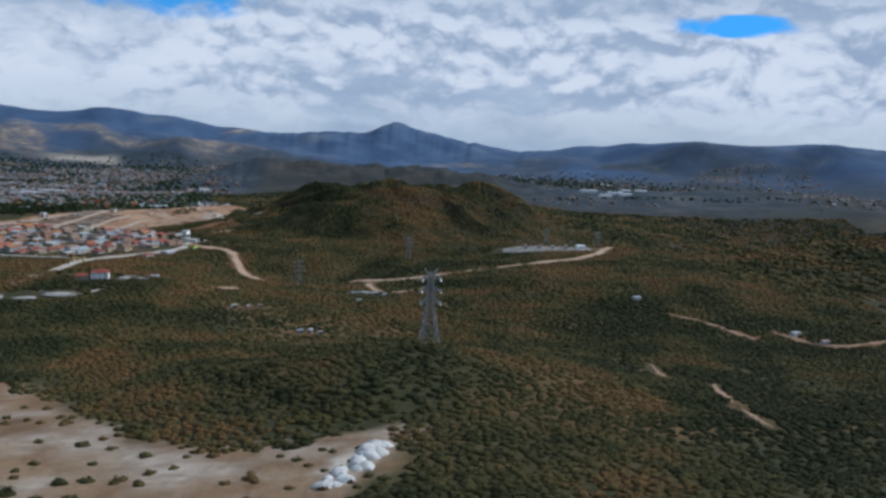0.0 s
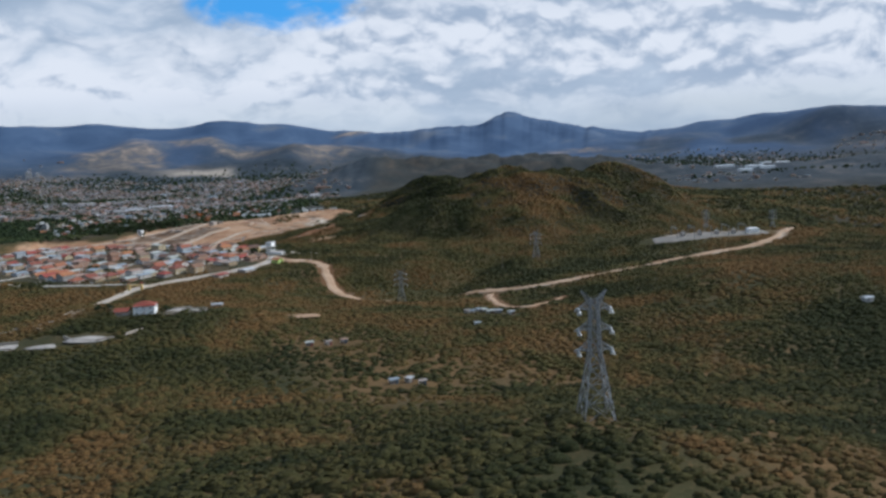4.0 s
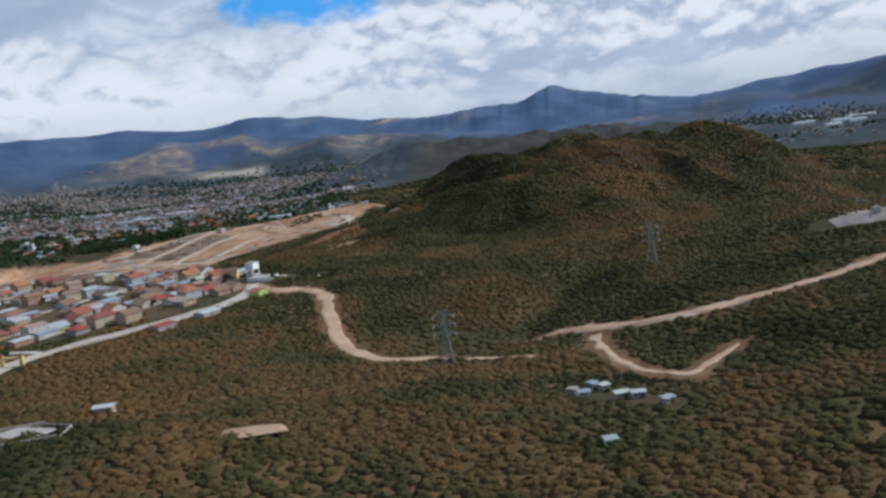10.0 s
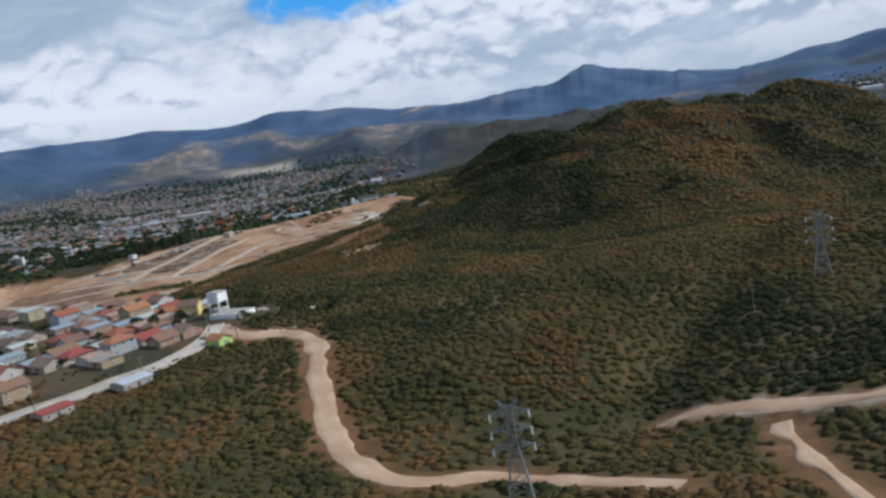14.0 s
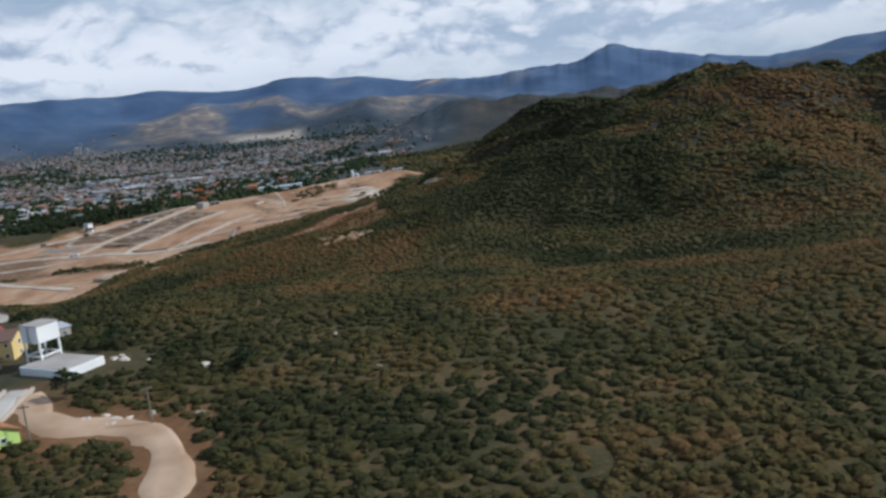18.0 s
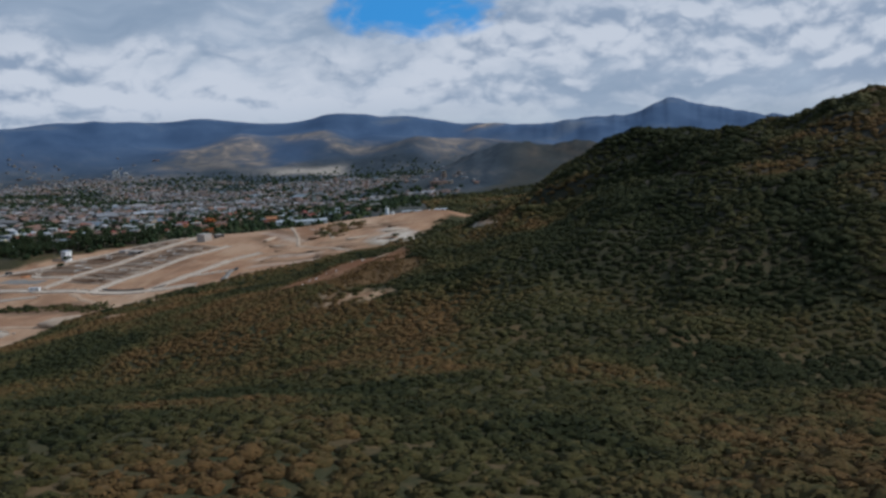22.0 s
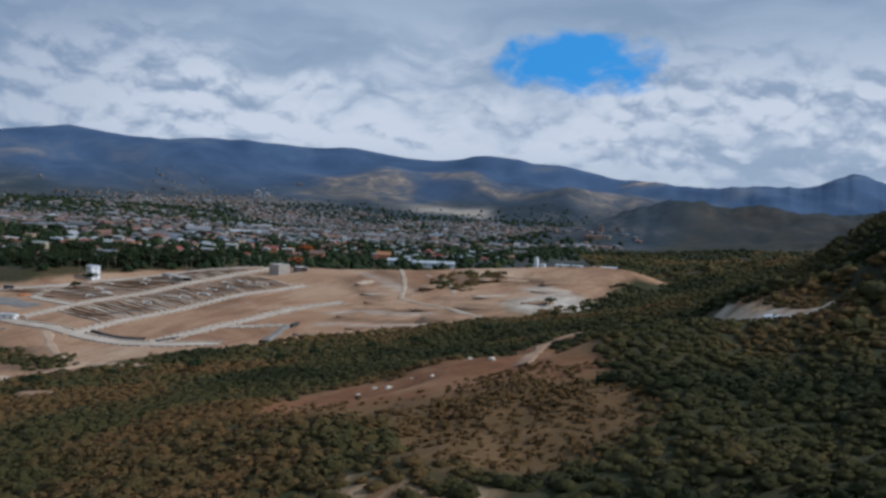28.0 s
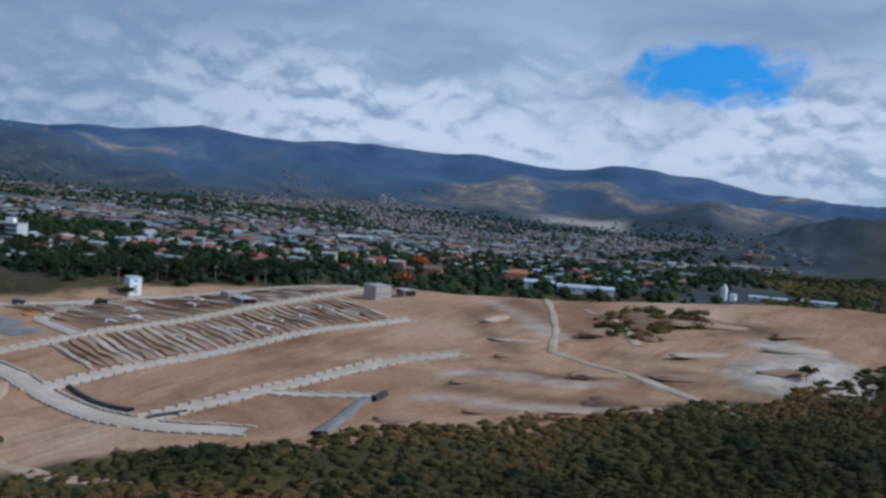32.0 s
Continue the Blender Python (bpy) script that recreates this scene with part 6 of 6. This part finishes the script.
# far open ground and landmarks
strip("pale_strip", [(-1100, 2150), (-1056, 2230), (-1010, 2320), (-950, 2370), (-880, 2410)], 30, EARTH_PALE, "long strip of pale open ground in the valley", 1.2, 5, 20.0)


def long_shed(x, y, turn, w, d, h, label):
    b = thing("long_shed", x, y, top(x, y) - 0.1, turn, label, "shed", "long sheds")
    part("wall", wall_block(w, d, h, d * 0.1), WHITE, b)
    part("roof", gable_roof(w, d, h + 0.02, d * 0.11, 0.4), SHEET, b, "pale sheet roof")
    for i in range(int(w // 5)):
        hung("window", WIDE_WINDOW, b, pose(-w / 2 + 2.5 + i * 5, -d / 2 - 0.03, h * 0.45))
    return b


def silo(x, y):
    b = thing("silo_tower", x, y, top(x, y) - 0.1, 20, "white silo tower with a lower white tank beside it", "silo")
    bm = bmesh.new()
    beam(bm, (0, 0, -0.5), (0, 0, 6.4), 1.5, 1.5, 16)
    part("tower", bm, WHITE, b, smooth=False)
    part("cap", beam(bmesh.new(), (0, 0, 6.4), (0, 0, 7.6), 1.0, 0.7, 12), WHITE, b)
    part("tank", beam(bmesh.new(), (4.5, 1, -0.5), (4.5, 1, 3.2), 1.6, 1.6, 14), WHITE, b)
    return b


silo(-356, 1522)
long_shed(-340, 1545, 15, 18, 4, 1.8, "long white shed with a pale roof behind the silo")
long_shed(-318, 1552, 10, 16, 4, 1.8, "long white shed with a pale roof near the hill")
long_shed(-410, 1480, 25, 26, 8, 3, "long low white building at the edge of the site")
long_shed(-432, 1476, 25, 14, 8, 3.4, "low white building at the edge of the site")
long_shed(-700, 1700, 20, 40, 12, 4, "large pale-roofed hall in the valley town")
long_shed(-800, 2050, 10, 60, 14, 5, "large pale-roofed hall in the valley town")


for x, y, turn, w in ((470, 2480, 10, 46), (500, 2300, 14, 40), (520, 2262, 8, 30), (560, 2440, 20, 24), (455, 2190, 12, 28), (640, 2600, 15, 34)):
    long_shed(x, y, turn, w, 14, 4.5, "long pale-roofed hall in the eastern basin")


PALE_WALL = weathered("weathered_plaster", (0.42, 0.43, 0.44), (0.52, 0.52, 0.51), 1.5)


def tower_block(x, y, w, d, st, turn, label):
    b = thing("tower_block", x, y, top(x, y) - 0.2, turn, label, "building", "tall buildings of the town")
    h = st * 2.4
    part("wall", boxed(-w / 2, w / 2, -d / 2, d / 2, -1, h, 0.05), PALE_WALL, b)
    part("roof", boxed(-w / 2 - 0.2, w / 2 + 0.2, -d / 2 - 0.2, d / 2 + 0.2, h, h + 0.5), CONCRETE, b)
    part("stair_house", boxed(-w / 6, w / 6, -d / 6, d / 6, h + 0.5, h + 3), WHITE, b)
    for k in range(st):
        part("window_band", boxed(-w / 2 + 0.6, w / 2 - 0.6, -d / 2 - 0.06, -d / 2 + 0.02, k * 2.4 + 0.9, k * 2.4 + 1.9), GLASS, b)
    return b


tower_block(-1900, 3460, 22, 16, 9, 30, "white tower block far off in the town")
tower_block(-1870, 3470, 14, 14, 6, 30, "lower white block beside a tower far off")
tower_block(-700, 1380, 14, 9, 4, 20, "four-storey red and white building in the town")
ORANGE_BLOCKS = ((-488, 1470), (-455, 1500), (-530, 1480))
for x, y in ORANGE_BLOCKS:
    house(x, y, 25, 9, 7, 2, "gable", "large orange-roofed house at the near edge of the town", wall=weathered("orange_plaster", (0.55, 0.22, 0.10), (0.62, 0.28, 0.14), 0.8))

# ---- scrub and woods ----
def clear_of(x, y):
    """1 where plants may grow."""
    ok = (1 - inside(SITE, x, y, 2, 6)) * (1 - inside(SCAR, x, y, 3, 5)) * (1 - 0.94 * inside(QUARRY, x, y, 2, 7)) * (1 - inside(NEIGHBOURHOOD, x, y, 4, 5)) * (1 - 0.75 * inside(BANK, x, y, 3, 5))
    for name, line in dirt_road_lines.items():
        ok = ok * step(*((4.0, 6.5) if "road" in name else (2.6, 4.0)), near_line(line, x, y))
    for line, wide in CLEARED:
        ok = ok * step(wide, wide + 2.5, near_line(line, x, y))
    return ok


CLEARED = [([(76, 774), (92, 775), (112, 782), (134, 786), (154, 790)], 9), ([(-232, 596), (-232, 664), (-212, 687), (-186, 740)], 4), ([(-240, 661), (-300, 668)], 4), ([(-190, 541), (-176, 541)], 9), ([(-225, 500), (-190, 500)], 9),
           ([(-38, 582), (-26, 574), (-16, 562)], 3.5), ([(-97, 498), (-82, 504)], 4), ([(-56, 441), (-46, 441)], 5), ([(-196, 774), (-180, 774)], 8), (CUT, 4.5), ([(-240, 1166), (-222, 1170), (-206, 1168)], 1.5)]


def scrub_object(name, x0, x1, y0, y1, gap, size, leaves, leaf, label, seed, thick=0.35, material=LEAF, mask=None, clear=True, tint=0.0, least=0.06):
    rng = np.random.default_rng(seed)
    x, y = scatter(rng, x0, x1, y0, y1, gap)
    wild = thick + 0.75 * fbm(x, y, 42, 201) + 0.35 * vnoise(x, y, 9, 205)
    z = height(x, y)
    wood = np.maximum(step(72, 95, z) * step(880, 980, y), step(200, 320, x) * step(560, 740, y))
    keep = (rng.random(len(x)) < np.clip(wild + wood * 0.6, least, 1)) & (rng.random(len(x)) < (clear_of(x, y) if clear else 1))
    if mask is not None:
        keep &= mask(x, y, z)
    x, y, z, wood = x[keep], y[keep], z[keep], wood[keep]
    thicket = step(0.05, 0.55, fbm(x, y, 24, 221) + 0.5 * fbm(x, y, 7, 225)) * (0.75 + 0.5 * wood)
    r = size * (0.58 + 0.40 * rng.random(len(x)) ** 2 + 0.2 * wood + 0.70 * thicket * rng.random(len(x)))
    warm = 0.50 + 0.45 * fbm(x, y, 120, 211) + 0.46 * fbm(x, y, 26, 213) - 0.07 * wood - 0.22 * thicket + 0.10 * step(300, 700, y) * step(1000, 800, y) * step(-190, -120, x) + rng.normal(size=len(x)) * 0.09
    # leaf tone also carries windscreen shading at near right and cloud-shaded bands
    warm += tint + 0.05 * step(900, 820, y) * step(60, 0, x) - 0.20 * step(40, 140, x) * step(800, 700, y) + 0.14 * step(900, 1000, y) * step(1400, 1300, y) - 0.28 * step(840, 930, y) * step(1080, 1000, y)
    # painted cloud shade: lower leaf tone over the right hillside
    warm -= 0.15 * step(-250, -330, x) + 0.44 * step(-190, -120, x) * step(910, 990, y) * step(1190, 1110, y) * step(-20, -60, x) + 0.26 * step(-245, -195, x) * step(990, 1070, y) * step(-60, -120, x)
    at, warm = np.stack([x, y, z + r * 0.25], -1), np.clip(warm, 0.02, 1)
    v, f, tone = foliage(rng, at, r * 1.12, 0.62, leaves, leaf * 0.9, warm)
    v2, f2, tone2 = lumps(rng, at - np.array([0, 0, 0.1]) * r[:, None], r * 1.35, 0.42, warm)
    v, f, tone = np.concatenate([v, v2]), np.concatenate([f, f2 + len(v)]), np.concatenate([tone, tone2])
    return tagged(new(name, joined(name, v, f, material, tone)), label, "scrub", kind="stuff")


def corridor(x, y, z):
    return (x > -320) & (x < -0) & (y > 690) & (y < 1300) & (x < 50 - (y - 690) * 0.3)


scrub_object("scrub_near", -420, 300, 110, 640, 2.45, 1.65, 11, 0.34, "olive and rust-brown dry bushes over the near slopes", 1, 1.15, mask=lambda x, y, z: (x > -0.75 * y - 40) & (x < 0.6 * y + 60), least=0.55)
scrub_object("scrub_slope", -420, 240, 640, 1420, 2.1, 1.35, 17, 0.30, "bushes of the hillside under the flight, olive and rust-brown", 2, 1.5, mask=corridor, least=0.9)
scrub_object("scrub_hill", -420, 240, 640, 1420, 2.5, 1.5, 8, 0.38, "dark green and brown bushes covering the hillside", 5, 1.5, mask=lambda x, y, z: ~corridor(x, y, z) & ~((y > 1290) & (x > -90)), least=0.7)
scrub_object("scrub_east", 240, 620, 380, 1420, 6.0, 3.2, 8, 0.45, "dark green woods on the valley side", 3, 0.8)
scrub_object("scrub_ridge", -420, 900, 1420, 1900, 7.5, 3.4, 6, 0.45, "dark woods on the ridges behind the hill", 4, 1.4,
             mask=lambda x, y, z: (x > -340 - 0.3 * np.clip(y - 1600, 0, 250)))
scrub_object("site_bushes", -370, -280, 1320, 1412, 2.0, 2.0, 24, 0.26, "grey-green bushes left standing on a bank in the bare site", 6, 0.75, tint=0.35,
             mask=lambda x, y, z: np.maximum.reduce([inside(b, x, y, 2, 4) for b in BUSHY]) > 0.5, clear=False)
scrub_object("scrub_hedges", -540, -340, 1076, 1192, 3.0, 1.8, 10, 0.4, "strips of dark shrubs left between bare terraces", 7, 0.8, mask=lambda x, y, z: np.maximum.reduce([inside(b, x, y, 2, 5) for b in HEDGES]) > 0.5, clear=False)
scrub_object("scrub_west", -850, -545, 1130, 1500, 4.6, 3.2, 8, 0.42, "dark woods between the bare site and the town", 8, 1.2, TREE_LEAF, lambda x, y, z: inside(WEST_WOOD, x, y, 4, 14) > 0.5, tint=-0.1)
scrub_object("village_grass", -540, -170, 676, 850, 2.8, 0.8, 6, 0.5, "low grass and bushes between the rows of houses", 9, 0.8, mask=lambda x, y, z: (inside(NEIGHBOURHOOD, x, y, 2) > 0.6) & (np.minimum.reduce([near_line(g, x, y) for g in GRASS]) < 11), clear=False)
scrub_object("scar_grass", -284, -200, 1050, 1152, 1.3, 0.55, 6, 0.8, "dry golden grass tufts over the eroded clearing", 10, 0.55, tint=0.8, clear=False,
             mask=lambda x, y, z: (inside(SCAR, x, y, 2, 4) > 0.5) & (near_line(dirt_road_lines["scar_track"], x, y) > 4.5) & (y < 1103 + 6 * vnoise(x, y, 12, 5)))
